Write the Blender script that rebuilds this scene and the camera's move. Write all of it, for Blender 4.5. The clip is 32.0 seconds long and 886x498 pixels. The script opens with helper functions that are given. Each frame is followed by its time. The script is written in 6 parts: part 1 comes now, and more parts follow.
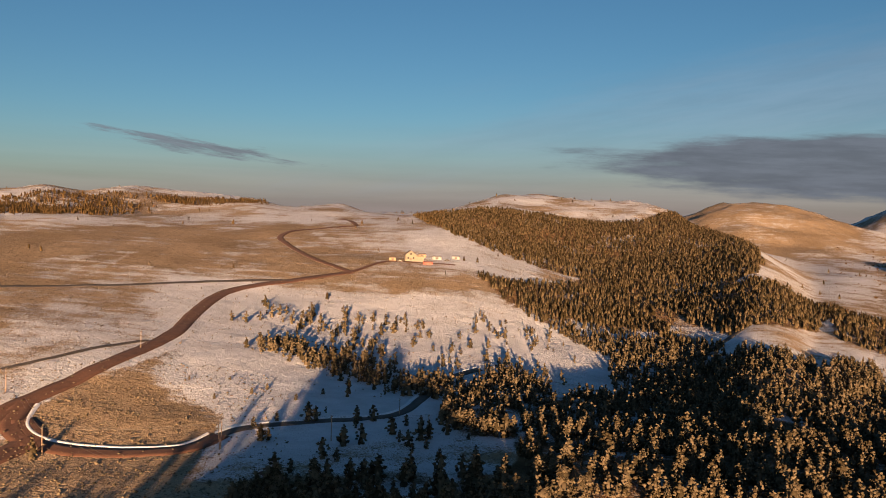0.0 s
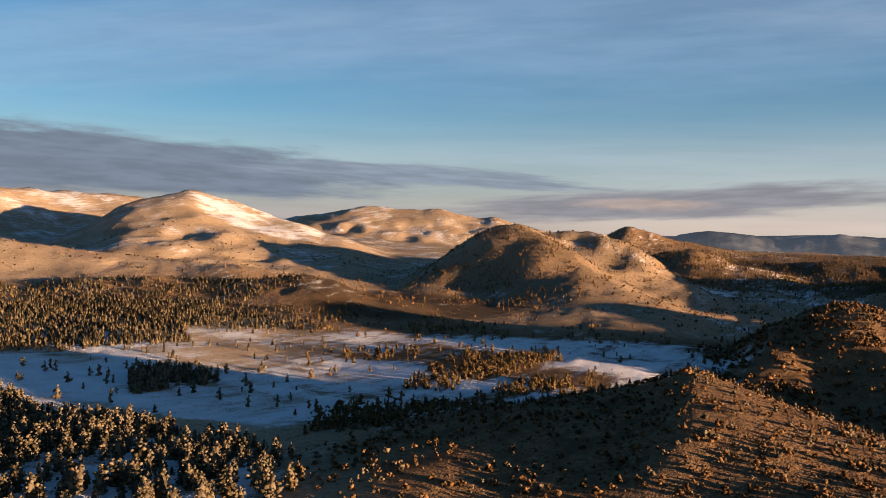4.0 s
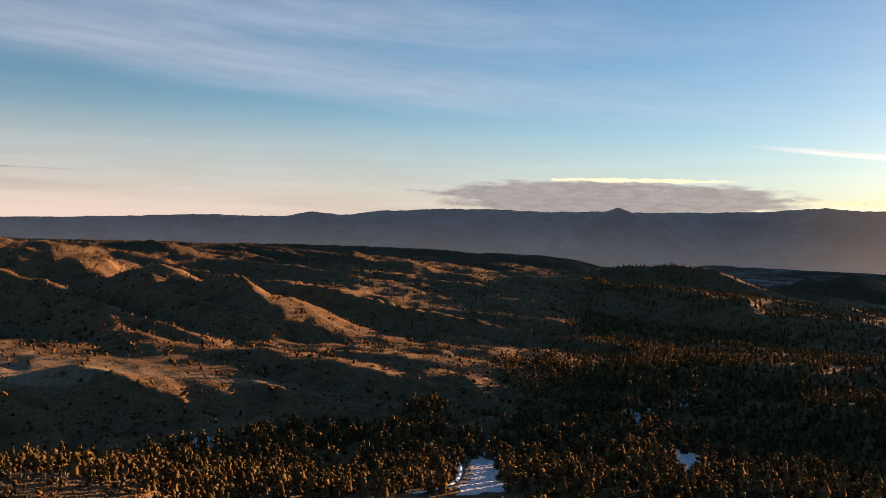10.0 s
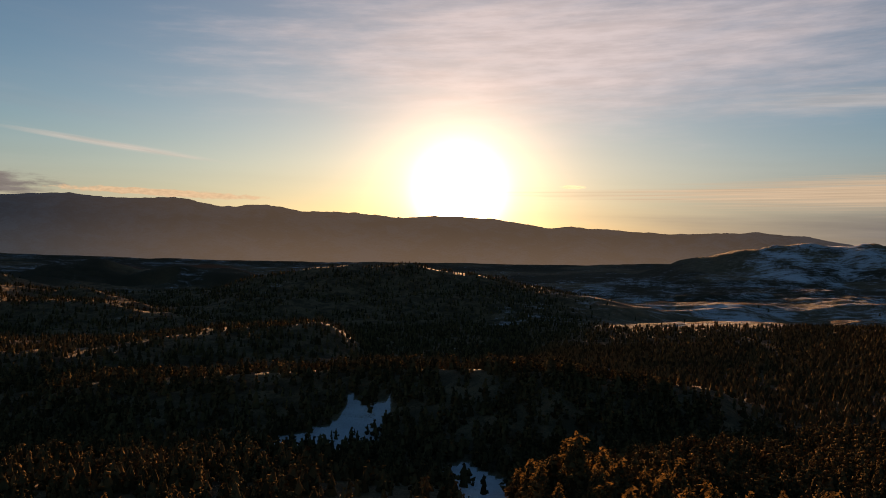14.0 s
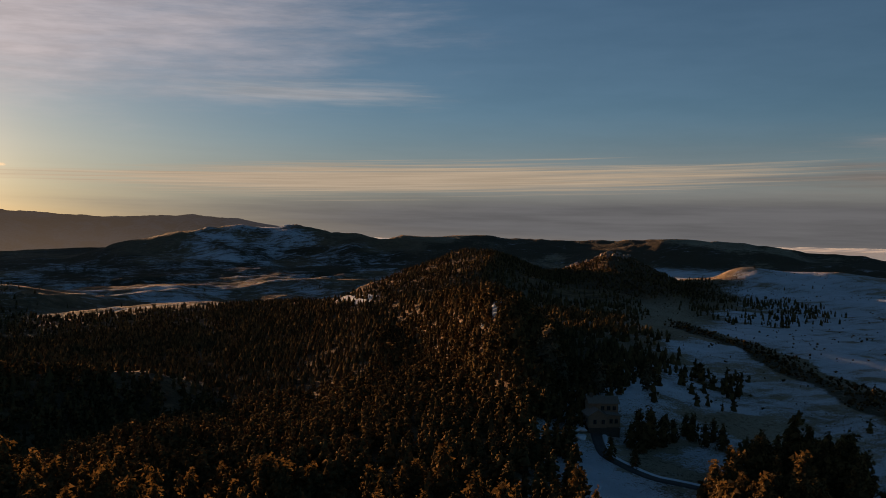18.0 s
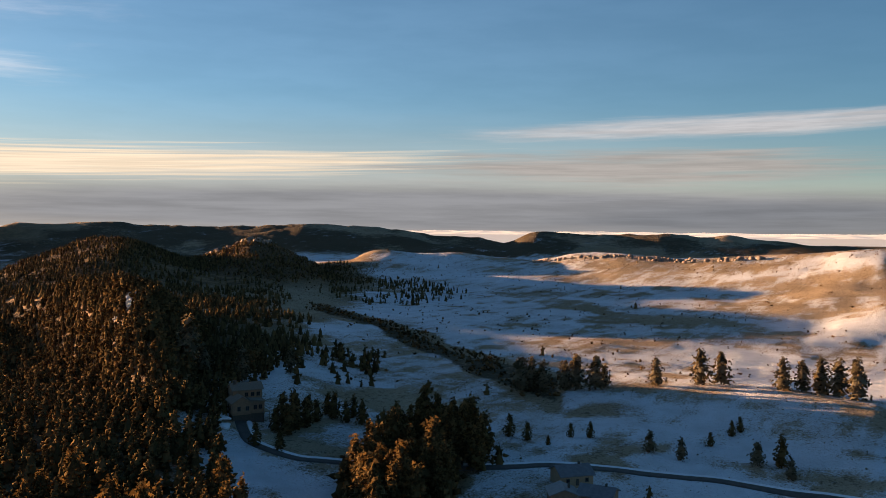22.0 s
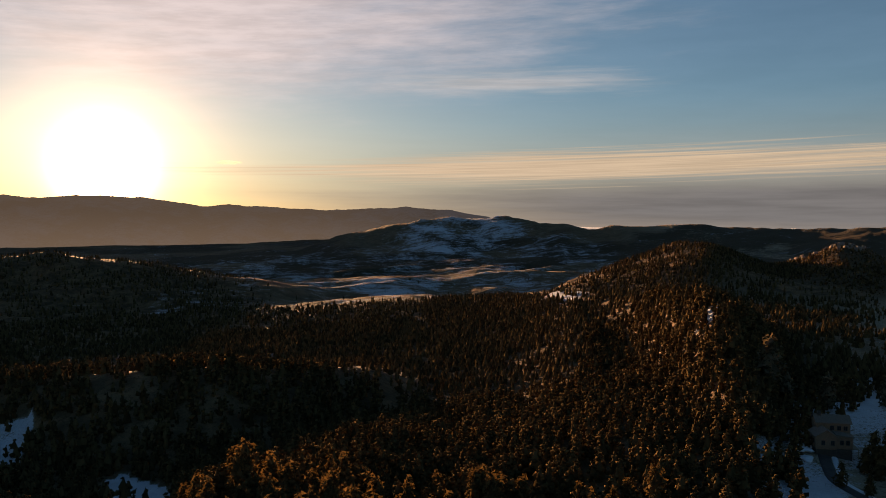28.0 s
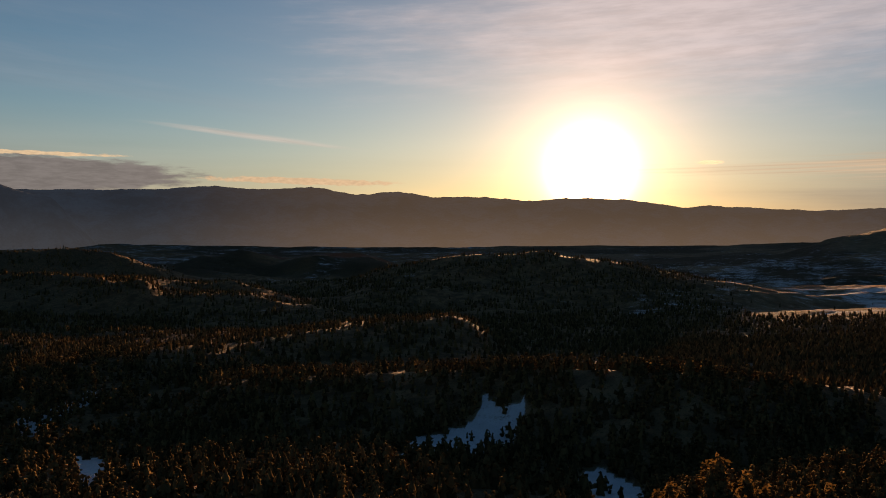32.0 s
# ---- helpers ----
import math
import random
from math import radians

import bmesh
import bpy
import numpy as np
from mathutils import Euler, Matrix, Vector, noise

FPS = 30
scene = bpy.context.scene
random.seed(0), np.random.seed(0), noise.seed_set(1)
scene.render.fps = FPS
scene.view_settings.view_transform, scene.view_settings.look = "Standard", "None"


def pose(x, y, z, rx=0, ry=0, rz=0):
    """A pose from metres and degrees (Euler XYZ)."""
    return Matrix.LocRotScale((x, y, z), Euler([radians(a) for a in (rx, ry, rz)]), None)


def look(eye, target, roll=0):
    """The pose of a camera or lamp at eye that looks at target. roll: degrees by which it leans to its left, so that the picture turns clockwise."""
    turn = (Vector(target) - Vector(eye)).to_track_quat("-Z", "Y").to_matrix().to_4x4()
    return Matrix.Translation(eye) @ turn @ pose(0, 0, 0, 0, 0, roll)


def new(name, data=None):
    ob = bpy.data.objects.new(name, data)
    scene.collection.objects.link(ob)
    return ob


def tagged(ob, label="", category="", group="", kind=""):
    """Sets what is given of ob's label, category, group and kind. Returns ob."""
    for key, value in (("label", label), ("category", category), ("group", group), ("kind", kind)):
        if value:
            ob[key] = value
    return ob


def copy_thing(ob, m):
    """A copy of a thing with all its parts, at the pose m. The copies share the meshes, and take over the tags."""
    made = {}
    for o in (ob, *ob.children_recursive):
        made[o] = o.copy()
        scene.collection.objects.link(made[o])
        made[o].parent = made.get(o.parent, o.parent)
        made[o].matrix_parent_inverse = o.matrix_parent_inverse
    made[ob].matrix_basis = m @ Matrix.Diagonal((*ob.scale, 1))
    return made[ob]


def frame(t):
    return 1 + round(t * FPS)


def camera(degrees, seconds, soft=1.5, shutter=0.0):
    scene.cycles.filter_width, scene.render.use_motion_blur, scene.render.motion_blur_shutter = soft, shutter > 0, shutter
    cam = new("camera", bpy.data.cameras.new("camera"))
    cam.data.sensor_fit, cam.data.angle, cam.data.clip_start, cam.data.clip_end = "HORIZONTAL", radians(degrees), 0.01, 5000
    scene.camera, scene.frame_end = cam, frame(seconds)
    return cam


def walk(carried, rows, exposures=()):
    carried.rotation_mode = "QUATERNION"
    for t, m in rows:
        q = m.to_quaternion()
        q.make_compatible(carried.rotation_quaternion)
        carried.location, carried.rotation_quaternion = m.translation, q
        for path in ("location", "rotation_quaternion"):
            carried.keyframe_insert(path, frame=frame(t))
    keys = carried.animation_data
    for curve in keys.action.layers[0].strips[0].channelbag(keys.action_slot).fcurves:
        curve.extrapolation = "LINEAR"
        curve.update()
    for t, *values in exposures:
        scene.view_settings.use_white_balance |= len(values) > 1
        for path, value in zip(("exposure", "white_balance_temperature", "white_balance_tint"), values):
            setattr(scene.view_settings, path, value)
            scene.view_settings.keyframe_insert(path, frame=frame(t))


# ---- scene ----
EYE = 100.0  # height of the camera above the valley datum


# ---- camera: hovers, turns on the spot, climbs a little towards the end ----
cam = camera(55.3, 32.0, 0.9)
PATH = [
    (0.0, 0.00, 0.00, 0.00, 88.16, -1.32, 0.04),
    (0.5, 0.00, 0.00, 0.00, 88.25, -1.28, -7.14),
    (1.0, 0.00, 0.00, 0.00, 88.28, -1.25, -14.03),
    (1.5, 0.00, 0.00, 0.00, 88.27, -1.30, -21.01),
    (2.0, 0.00, 0.00, 0.00, 88.29, -1.37, -29.24),
    (2.5, 0.00, 0.00, 0.00, 88.32, -1.46, -37.29),
    (3.0, 0.00, 0.00, 0.00, 88.33, -1.48, -44.38),
    (3.5, 0.00, 0.00, 0.00, 88.39, -1.52, -52.03),
    (4.0, 0.00, 0.00, 0.00, 88.47, -1.49, -59.86),
    (4.5, 0.00, 0.00, 0.00, 88.50, -1.49, -68.17),
    (6.5, 0.00, 0.00, 0.00, 88.67, -1.49, -92.30),
    (7.0, 0.00, 0.00, 0.00, 88.61, -1.44, -97.20),
    (7.5, 0.00, 0.00, 0.00, 88.60, -1.39, -102.30),
    (8.0, 0.00, 0.00, 0.00, 88.61, -1.39, -108.08),
    (8.5, 0.00, 0.00, 0.00, 88.67, -1.47, -114.03),
    (9.0, 0.00, 0.00, 0.00, 88.72, -1.48, -118.76),
    (9.5, 0.00, 0.00, 0.00, 88.76, -1.63, -123.81),
    (10.0, 0.00, 0.00, 0.00, 88.85, -1.68, -130.27),
    (10.5, 0.00, 0.00, 0.00, 88.94, -1.83, -136.96),
    (11.0, 0.00, 0.00, 0.00, 89.06, -1.83, -143.96),
    (11.5, 0.00, 0.00, 0.00, 89.13, -1.99, -151.06),
    (12.0, 0.00, 0.00, 0.00, 89.22, -1.99, -157.64),
    (12.5, 0.00, 0.00, 0.00, 89.28, -2.05, -163.08),
    (13.0, 0.00, 0.00, 0.00, 89.33, -2.15, -168.69),
    (13.5, 0.00, 0.00, 0.00, 89.37, -2.15, -173.88),
    (15.5, 0.00, 0.00, 0.00, 89.47, -2.00, -191.57),
    (16.0, 0.00, 0.00, 0.00, 89.50, -2.05, -196.46),
    (16.5, 0.00, 0.00, 0.00, 89.40, -1.92, -200.93),
    (17.0, 0.00, 0.00, 0.00, 89.38, -1.61, -205.22),
    (17.5, 0.00, 0.00, 0.00, 89.37, -1.53, -210.46),
    (18.0, 0.00, 0.00, 0.00, 89.37, -1.33, -215.35),
    (18.5, 0.00, 0.00, 0.00, 89.27, -1.17, -218.58),
    (19.0, 0.00, 0.00, 0.00, 89.21, -1.05, -221.73),
    (19.5, 0.00, 0.00, 0.00, 89.11, -0.94, -224.84),
    (20.0, 0.00, 0.00, 0.00, 89.03, -0.85, -228.21),
    (20.5, 0.00, 0.00, 0.00, 88.95, -0.75, -231.20),
    (21.0, 0.00, 0.00, 0.00, 88.91, -0.67, -234.98),
    (21.5, 0.00, 0.00, 0.00, 88.90, -0.65, -238.80),
    (22.0, 0.00, 0.00, 0.00, 88.78, -0.62, -239.33),
    (22.5, 0.00, 0.00, 0.00, 88.70, -0.58, -237.99),
    (23.0, 0.00, 0.00, 0.00, 88.65, -0.45, -236.81),
    (23.5, 0.00, 0.00, 0.00, 88.59, -0.33, -235.74),
    (24.0, 0.00, 0.00, 0.00, 88.57, -0.19, -234.98),
    (24.5, 0.00, 0.00, 0.00, 88.50, -0.14, -234.06),
    (26.5, 0.10, 1.30, 6.53, 88.37, 0.08, -223.27),
    (27.0, 0.27, 1.20, 6.91, 88.33, -0.13, -215.29),
    (27.5, 0.44, 1.08, 7.30, 88.24, -0.59, -202.47),
    (28.0, 0.65, 0.92, 8.02, 88.34, -0.64, -201.30),
    (28.5, 0.86, 0.81, 8.61, 88.33, -0.80, -200.53),
    (29.0, 0.92, 0.72, 9.18, 88.29, -0.95, -197.99),
    (29.5, 0.95, 0.68, 9.73, 88.25, -1.05, -194.91),
    (30.0, 0.92, 0.68, 10.09, 88.28, -1.10, -193.31),
    (30.5, 0.74, 0.77, 10.14, 88.12, -1.00, -189.83),
    (31.0, 0.50, 0.84, 10.21, 88.13, -0.85, -184.37),
    (31.5, 0.25, 0.91, 10.28, 88.08, -0.77, -177.09),
    (32.0, 0.22, 0.91, 10.47, 88.01, -0.72, -169.64),
]
walk(cam, [(t, pose(x, y, EYE + z, rx, ry, rz)) for t, x, y, z, rx, ry, rz in PATH],
     [(0, 1.57, 6900, 14), (2, 1.82, 6400, 11), (4, 2.07, 6300, 11), (7, 2.27, 6250, 11), (9, 2.27, 6700, 14), (10, 2.22, 7300, 18),
      (11, 2.12, 7600, 18), (12, 1.72, 7700, 18), (13, 1.37, 7700, 18), (16, 1.07, 7700, 18), (17, 0.77, 7400, 17), (18, 0.87, 7100, 15), (19, 1.22, 6800, 13),
      (20, 1.52, 6600, 12), (22, 2.12, 6900, 13), (24.5, 2.17, 7100, 13), (26.5, 2.17, 7500, 14), (27, 2.02, 7500, 15), (28, 1.37, 7700, 17), (29, 1.27, 7600, 18), (32, 1.17, 7700, 18)])

# ---- sky and sun ----
SUN_BEARING, SUN_HEIGHT = 179.5, 3.4


def bearing_dir(b, e=0.0):
    b, e = radians(b), radians(e)
    return Vector((math.sin(b) * math.cos(e), math.cos(b) * math.cos(e), math.sin(e)))


class Nodes:
    """Helpers for building a node tree."""

    def __init__(self, tree):
        self.tree = tree

    def add(self, kind, **sets):
        n = self.tree.nodes.new(kind)
        for k, v in sets.items():
            setattr(n, k, v)
        return n

    def link(self, a, b):
        self.tree.links.new(a, b)

    def put(self, socket, v):
        if isinstance(v, bpy.types.NodeSocket):
            self.link(v, socket)
        else:
            socket.default_value = v

    def math(self, op, a, b=0.0, c=0.0):
        n = self.add("ShaderNodeMath", operation=op)
        for s, v in zip(n.inputs, (a, b, c)):
            self.put(s, v)
        return n.outputs[0]

    def step(self, v, lo, hi):
        n = self.add("ShaderNodeMapRange", interpolation_type="SMOOTHSTEP")
        for s, x in zip(n.inputs, (v, lo, hi, 0.0, 1.0)):
            self.put(s, x)
        return n.outputs[0]

    def mix(self, f, a, b, blend="MIX"):
        n = self.add("ShaderNodeMix", data_type="RGBA", blend_type=blend)
        self.put(n.inputs["Factor"], f)
        for s, v in ((n.inputs[6], a), (n.inputs[7], b)):
            self.put(s, (*v, 1.0) if isinstance(v, tuple) else v)
        return n.outputs[2]

    def noise(self, vector, scale, detail=4.0, rough=0.55, out="Fac"):
        n = self.add("ShaderNodeTexNoise")
        self.put(n.inputs["Vector"], vector)
        self.put(n.inputs["Scale"], scale)
        n.inputs["Detail"].default_value, n.inputs["Roughness"].default_value = detail, rough
        return n.outputs[out]

    def xyz(self, x, y, z):
        n = self.add("ShaderNodeCombineXYZ")
        for s, v in zip(n.inputs, (x, y, z)):
            self.put(s, v)
        return n.outputs[0]


def bump_shape(n, v, centre, half):
    """A soft bell over v, one at the centre and nought past twice the half width."""
    d = n.math("DIVIDE", n.math("SUBTRACT", v, centre), half)
    return n.math("POWER", 2.718, n.math("MULTIPLY", n.math("MULTIPLY", d, d), -0.8))


world = bpy.data.worlds.new("sky")
scene.world = world
world.use_nodes = True
world.node_tree.nodes.clear()
n = Nodes(world.node_tree)
sky = n.add("ShaderNodeTexSky", sky_type="NISHITA", sun_disc=False)
sky.sun_elevation, sky.sun_rotation = radians(SUN_HEIGHT), radians(SUN_BEARING)
sky.altitude, sky.air_density, sky.dust_density, sky.ozone_density = 2400, 1.0, 1.0, 2.4
way = n.add("ShaderNodeTexCoord").outputs["Generated"]
sep = n.add("ShaderNodeSeparateXYZ")
n.link(way, sep.inputs[0])
wx, wy, wz = sep.outputs
ahead = n.math("ADD", n.math("MULTIPLY", wx, math.sin(radians(120))), n.math("MULTIPLY", wy, math.cos(radians(120))))
aside = n.math("ADD", n.math("MULTIPLY", wx, math.sin(radians(210))), n.math("MULTIPLY", wy, math.cos(radians(210))))
bear = n.math("ADD", n.math("MULTIPLY", n.math("ARCTAN2", aside, ahead), 57.29578), 120.0)
elev = n.math("MULTIPLY", n.math("ARCSINE", wz), 57.29578)
rich = n.add("ShaderNodeHueSaturation")
rich.inputs["Saturation"].default_value = 1.10
n.link(sky.outputs[0], rich.inputs["Color"])
colour = n.mix(1.0, rich.outputs[0], (0.070, 0.070, 0.068), "MULTIPLY")


def clouds(colour, b0, bw, e0, ew, lean, sx, sy, lo, hi, tint, most, seed, torn=1.0):
    """A bank of cloud round a bearing and height, leaning with the bearing, streaked by sx and sy, with torn edges."""
    rise = n.math("SUBTRACT", elev, n.math("MULTIPLY", n.math("SUBTRACT", bear, b0), lean))
    place = n.xyz(n.math("MULTIPLY", bear, sx), n.math("MULTIPLY", rise, sy), seed)
    grain = n.noise(place, 1.0, 8.0, 0.62)
    shape = n.math("MULTIPLY", bump_shape(n, bear, b0, bw), bump_shape(n, rise, e0, ew))
    value = n.math("ADD", shape, n.math("MULTIPLY", n.math("SUBTRACT", grain, 0.5), torn))
    mask = n.math("MULTIPLY", n.step(value, lo, hi), n.step(shape, 0.02, 0.2))
    shade = n.mix(n.step(n.noise(place, 2.3, 5.0, 0.6), 0.3, 0.7), tuple(c * 0.86 for c in tint), tuple(c * 1.12 for c in tint))
    return n.mix(n.math("MULTIPLY", mask, most), colour, shade)


# haze along the horizon, then thin high veils, low banks last
colour = clouds(colour, 85, 62, 2.5, 4.2, 0.0, 0.02, 0.3, 0.0, 1.0, (0.185, 0.19, 0.20), 0.5, 0.3, 0.2)
colour = clouds(colour, 5, 75, -0.5, 4.6, 0.0, 0.02, 0.3, 0.0, 1.1, (0.125, 0.122, 0.132), 0.75, 0.4, 0.3)
colour = clouds(colour, 0, 60, -0.5, 2.8, 0.0, 0.02, 0.3, 0.0, 1.0, (0.125, 0.104, 0.104), 0.85, 0.5, 0.3)
colour = clouds(colour, 105, 40, -0.5, 2.6, 0.0, 0.02, 0.3, 0.0, 1.0, (0.25, 0.182, 0.135), 0.8, 0.6, 0.3)
colour = clouds(colour, 125, 45, 0.0, 5.0, 0.0, 0.02, 0.3, 0.0, 1.1, (0.19, 0.185, 0.19), 0.6, 0.65, 0.2)
colour = clouds(colour, 225, 42, 1.5, 4.4, 0.0, 0.02, 0.3, 0.0, 0.9, (0.155, 0.151, 0.147), 0.75, 0.72, 0.2)
colour = clouds(colour, 235, 40, 0.0, 3.0, 0.0, 0.02, 0.3, 0.0, 1.0, (0.13, 0.12, 0.12), 0.8, 0.7, 0.3)
colour = clouds(colour, 33, 40, 10, 3.5, 0.16, 0.06, 0.45, 0.2, 1.1, (0.115, 0.15, 0.19), 0.42, 1.0)
colour = clouds(colour, 75, 40, 12.5, 5, 0.02, 0.05, 0.4, 0.2, 1.2, (0.13, 0.165, 0.21), 0.4, 2.0, 0.7)
colour = clouds(colour, 118, 36, 10.6, 1.7, -0.08, 0.06, 0.6, 0.15, 1.2, (0.175, 0.195, 0.235), 0.45, 3.0, 0.8)
colour = clouds(colour, 115, 45, 15, 3.5, -0.08, 0.06, 0.4, 0.3, 1.3, (0.16, 0.19, 0.24), 0.45, 3.5)
colour = clouds(colour, 188, 22, 13, 5, 0.05, 0.12, 0.8, 0.2, 1.1, (0.36, 0.34, 0.37), 0.75, 4.0)
colour = clouds(colour, 157, 7, 5.3, 0.22, -0.10, 0.10, 2.2, 0.3, 1.1, (0.32, 0.31, 0.30), 0.7, 5.0, 1.3)
colour = clouds(colour, 225, 45, 12, 9, 0.0, 0.05, 0.25, 0.0, 1.3, (0.085, 0.135, 0.20), 0.3, 5.2, 0.1)
colour = clouds(colour, 207, 12, 9.5, 1.2, 0.0, 0.10, 1.6, 0.5, 1.1, (0.26, 0.27, 0.29), 0.6, 5.5)
colour = clouds(colour, 258, 18, 6.9, 0.8, 0.02, 0.10, 1.6, 0.35, 0.95, (0.19, 0.185, 0.19), 0.8, 6.0)
colour = clouds(colour, 33, 26, 3.6, 2.3, -0.03, 0.13, 0.9, 0.42, 0.68, (0.062, 0.074, 0.094), 0.95, 8.0, 0.75)
colour = clouds(colour, 58, 14, 3.4, 0.8, -0.04, 0.15, 2.0, 0.45, 0.75, (0.085, 0.10, 0.12), 0.9, 8.4, 1.0)
colour = clouds(colour, -16, 8.0, 4.5, 0.55, -0.13, 0.30, 2.4, 0.5, 0.95, (0.078, 0.09, 0.11), 0.85, 9.0, 1.7)
colour = clouds(colour, 74, 16, 1.8, 1.1, 0.06, 0.12, 1.3, 0.35, 0.75, (0.088, 0.086, 0.095), 0.92, 10.0)
colour = clouds(colour, 73, 6, 1.8, 0.6, 0.0, 0.3, 1.4, 0.5, 1.0, (0.18, 0.135, 0.11), 0.65, 11.0)
colour = clouds(colour, 99, 8, 3.2, 0.12, 0.0, 0.2, 3.0, 0.5, 0.9, (0.12, 0.12, 0.13), 0.7, 11.5)
colour = clouds(colour, 141.5, 12.5, 2.5, 1.3, 0.0, 0.45, 2.4, 0.42, 0.62, (0.105, 0.105, 0.11), 0.97, 12.0, 0.6)
colour = clouds(colour, 143, 8, 3.75, 0.2, 0.0, 0.9, 3.6, 0.62, 0.85, (0.42, 0.33, 0.22), 0.9, 12.6)
colour = clouds(colour, 160, 8, 2.45, 0.28, -0.01, 1.0, 3.0, 0.50, 0.75, (0.36, 0.27, 0.18), 0.9, 13.0)
colour = clouds(colour, 187, 1.0, 3.9, 0.16, 0.0, 1.0, 3.0, 0.4, 0.7, (0.60, 0.45, 0.28), 0.9, 13.5)
colour = clouds(colour, 238, 38, 1.4, 1.7, 0.0, 0.05, 0.8, 0.25, 0.8, (0.085, 0.09, 0.099), 0.96, 15.0, 0.6)
colour = clouds(colour, 212, 28, 4.0, 1.15, 0.03, 0.05, 4.5, 0.35, 0.95, (0.30, 0.25, 0.19), 0.95, 14.0, 1.7)
colour = clouds(colour, 252, 18, 4.3, 1.4, 0.0, 0.08, 2.0, 0.40, 0.95, (0.135, 0.125, 0.12), 0.85, 16.0, 1.2)
colour = clouds(colour, 262, 14, 0.9, 1.1, 0.0, 0.06, 1.0, 0.2, 0.8, (0.062, 0.068, 0.078), 0.85, 17.0, 0.5)
# the bright aureole round the low sun
toward = bearing_dir(SUN_BEARING, SUN_HEIGHT)
dot = n.math("ADD", n.math("ADD", n.math("MULTIPLY", wx, toward.x), n.math("MULTIPLY", wy, toward.y)),
             n.math("MULTIPLY", wz, toward.z))
off = n.math("MULTIPLY", n.math("ARCCOSINE", n.math("MINIMUM", dot, 0.999999)), 57.29578)
glow = n.math("ADD", n.math("MULTIPLY", bump_shape(n, off, 0.0, 1.7), 7.0),
              n.math("ADD", n.math("MULTIPLY", bump_shape(n, off, 0.0, 4.6), 0.6), n.math("MULTIPLY", bump_shape(n, off, 0.0, 17.0), 0.10)))
halo = n.mix(1.0, (1.0, 0.66, 0.40), n.xyz(glow, glow, glow), "MULTIPLY")
colour = n.mix(1.0, colour, halo, "ADD")
ground = n.add("ShaderNodeBackground")
n.link(colour, ground.inputs["Color"])
ground.inputs["Strength"].default_value = 0.75
n.link(ground.outputs[0], n.add("ShaderNodeOutputWorld").inputs[0])

lamp = bpy.data.lights.new("sun", "SUN")
lamp.energy, lamp.angle, lamp.color = 5.0, radians(0.6), (1.0, 0.63, 0.35)
sun = new("sun", lamp)
sun.matrix_world = look(bearing_dir(SUN_BEARING, 3.9) * 500, (0, 0, 0))


# ---- materials ----
def material(name):
    m = bpy.data.materials.new(name)
    m.use_nodes = True
    m.node_tree.nodes.clear()
    k = Nodes(m.node_tree)
    bsdf = k.add("ShaderNodeBsdfPrincipled")
    k.link(bsdf.outputs[0], k.add("ShaderNodeOutputMaterial").inputs[0])
    return m, k, bsdf


def place_of(k):
    return k.add("ShaderNodeNewGeometry").outputs["Position"]


def plain(name, dark, light, scale, rough=0.8, metal=0.0, bump=0.0):
    """A surface of two shades, mottled at two scales, with fine relief."""
    m, k, b = material(name)
    where = k.add("ShaderNodeTexCoord").outputs["Object"]
    f = k.math("ADD", k.math("MULTIPLY", k.noise(where, scale), 0.6),
               k.math("MULTIPLY", k.noise(where, scale * 7), 0.4))
    k.put(b.inputs["Base Color"], k.mix(k.step(f, 0.3, 0.7), dark, light))
    b.inputs["Roughness"].default_value, b.inputs["Metallic"].default_value = rough, metal
    if bump:
        bm = k.add("ShaderNodeBump")
        bm.inputs["Strength"].default_value, bm.inputs["Distance"].default_value = 0.6, bump
        k.link(k.noise(where, scale * 9), bm.inputs["Height"])
        k.link(bm.outputs[0], b.inputs["Normal"])
    return m


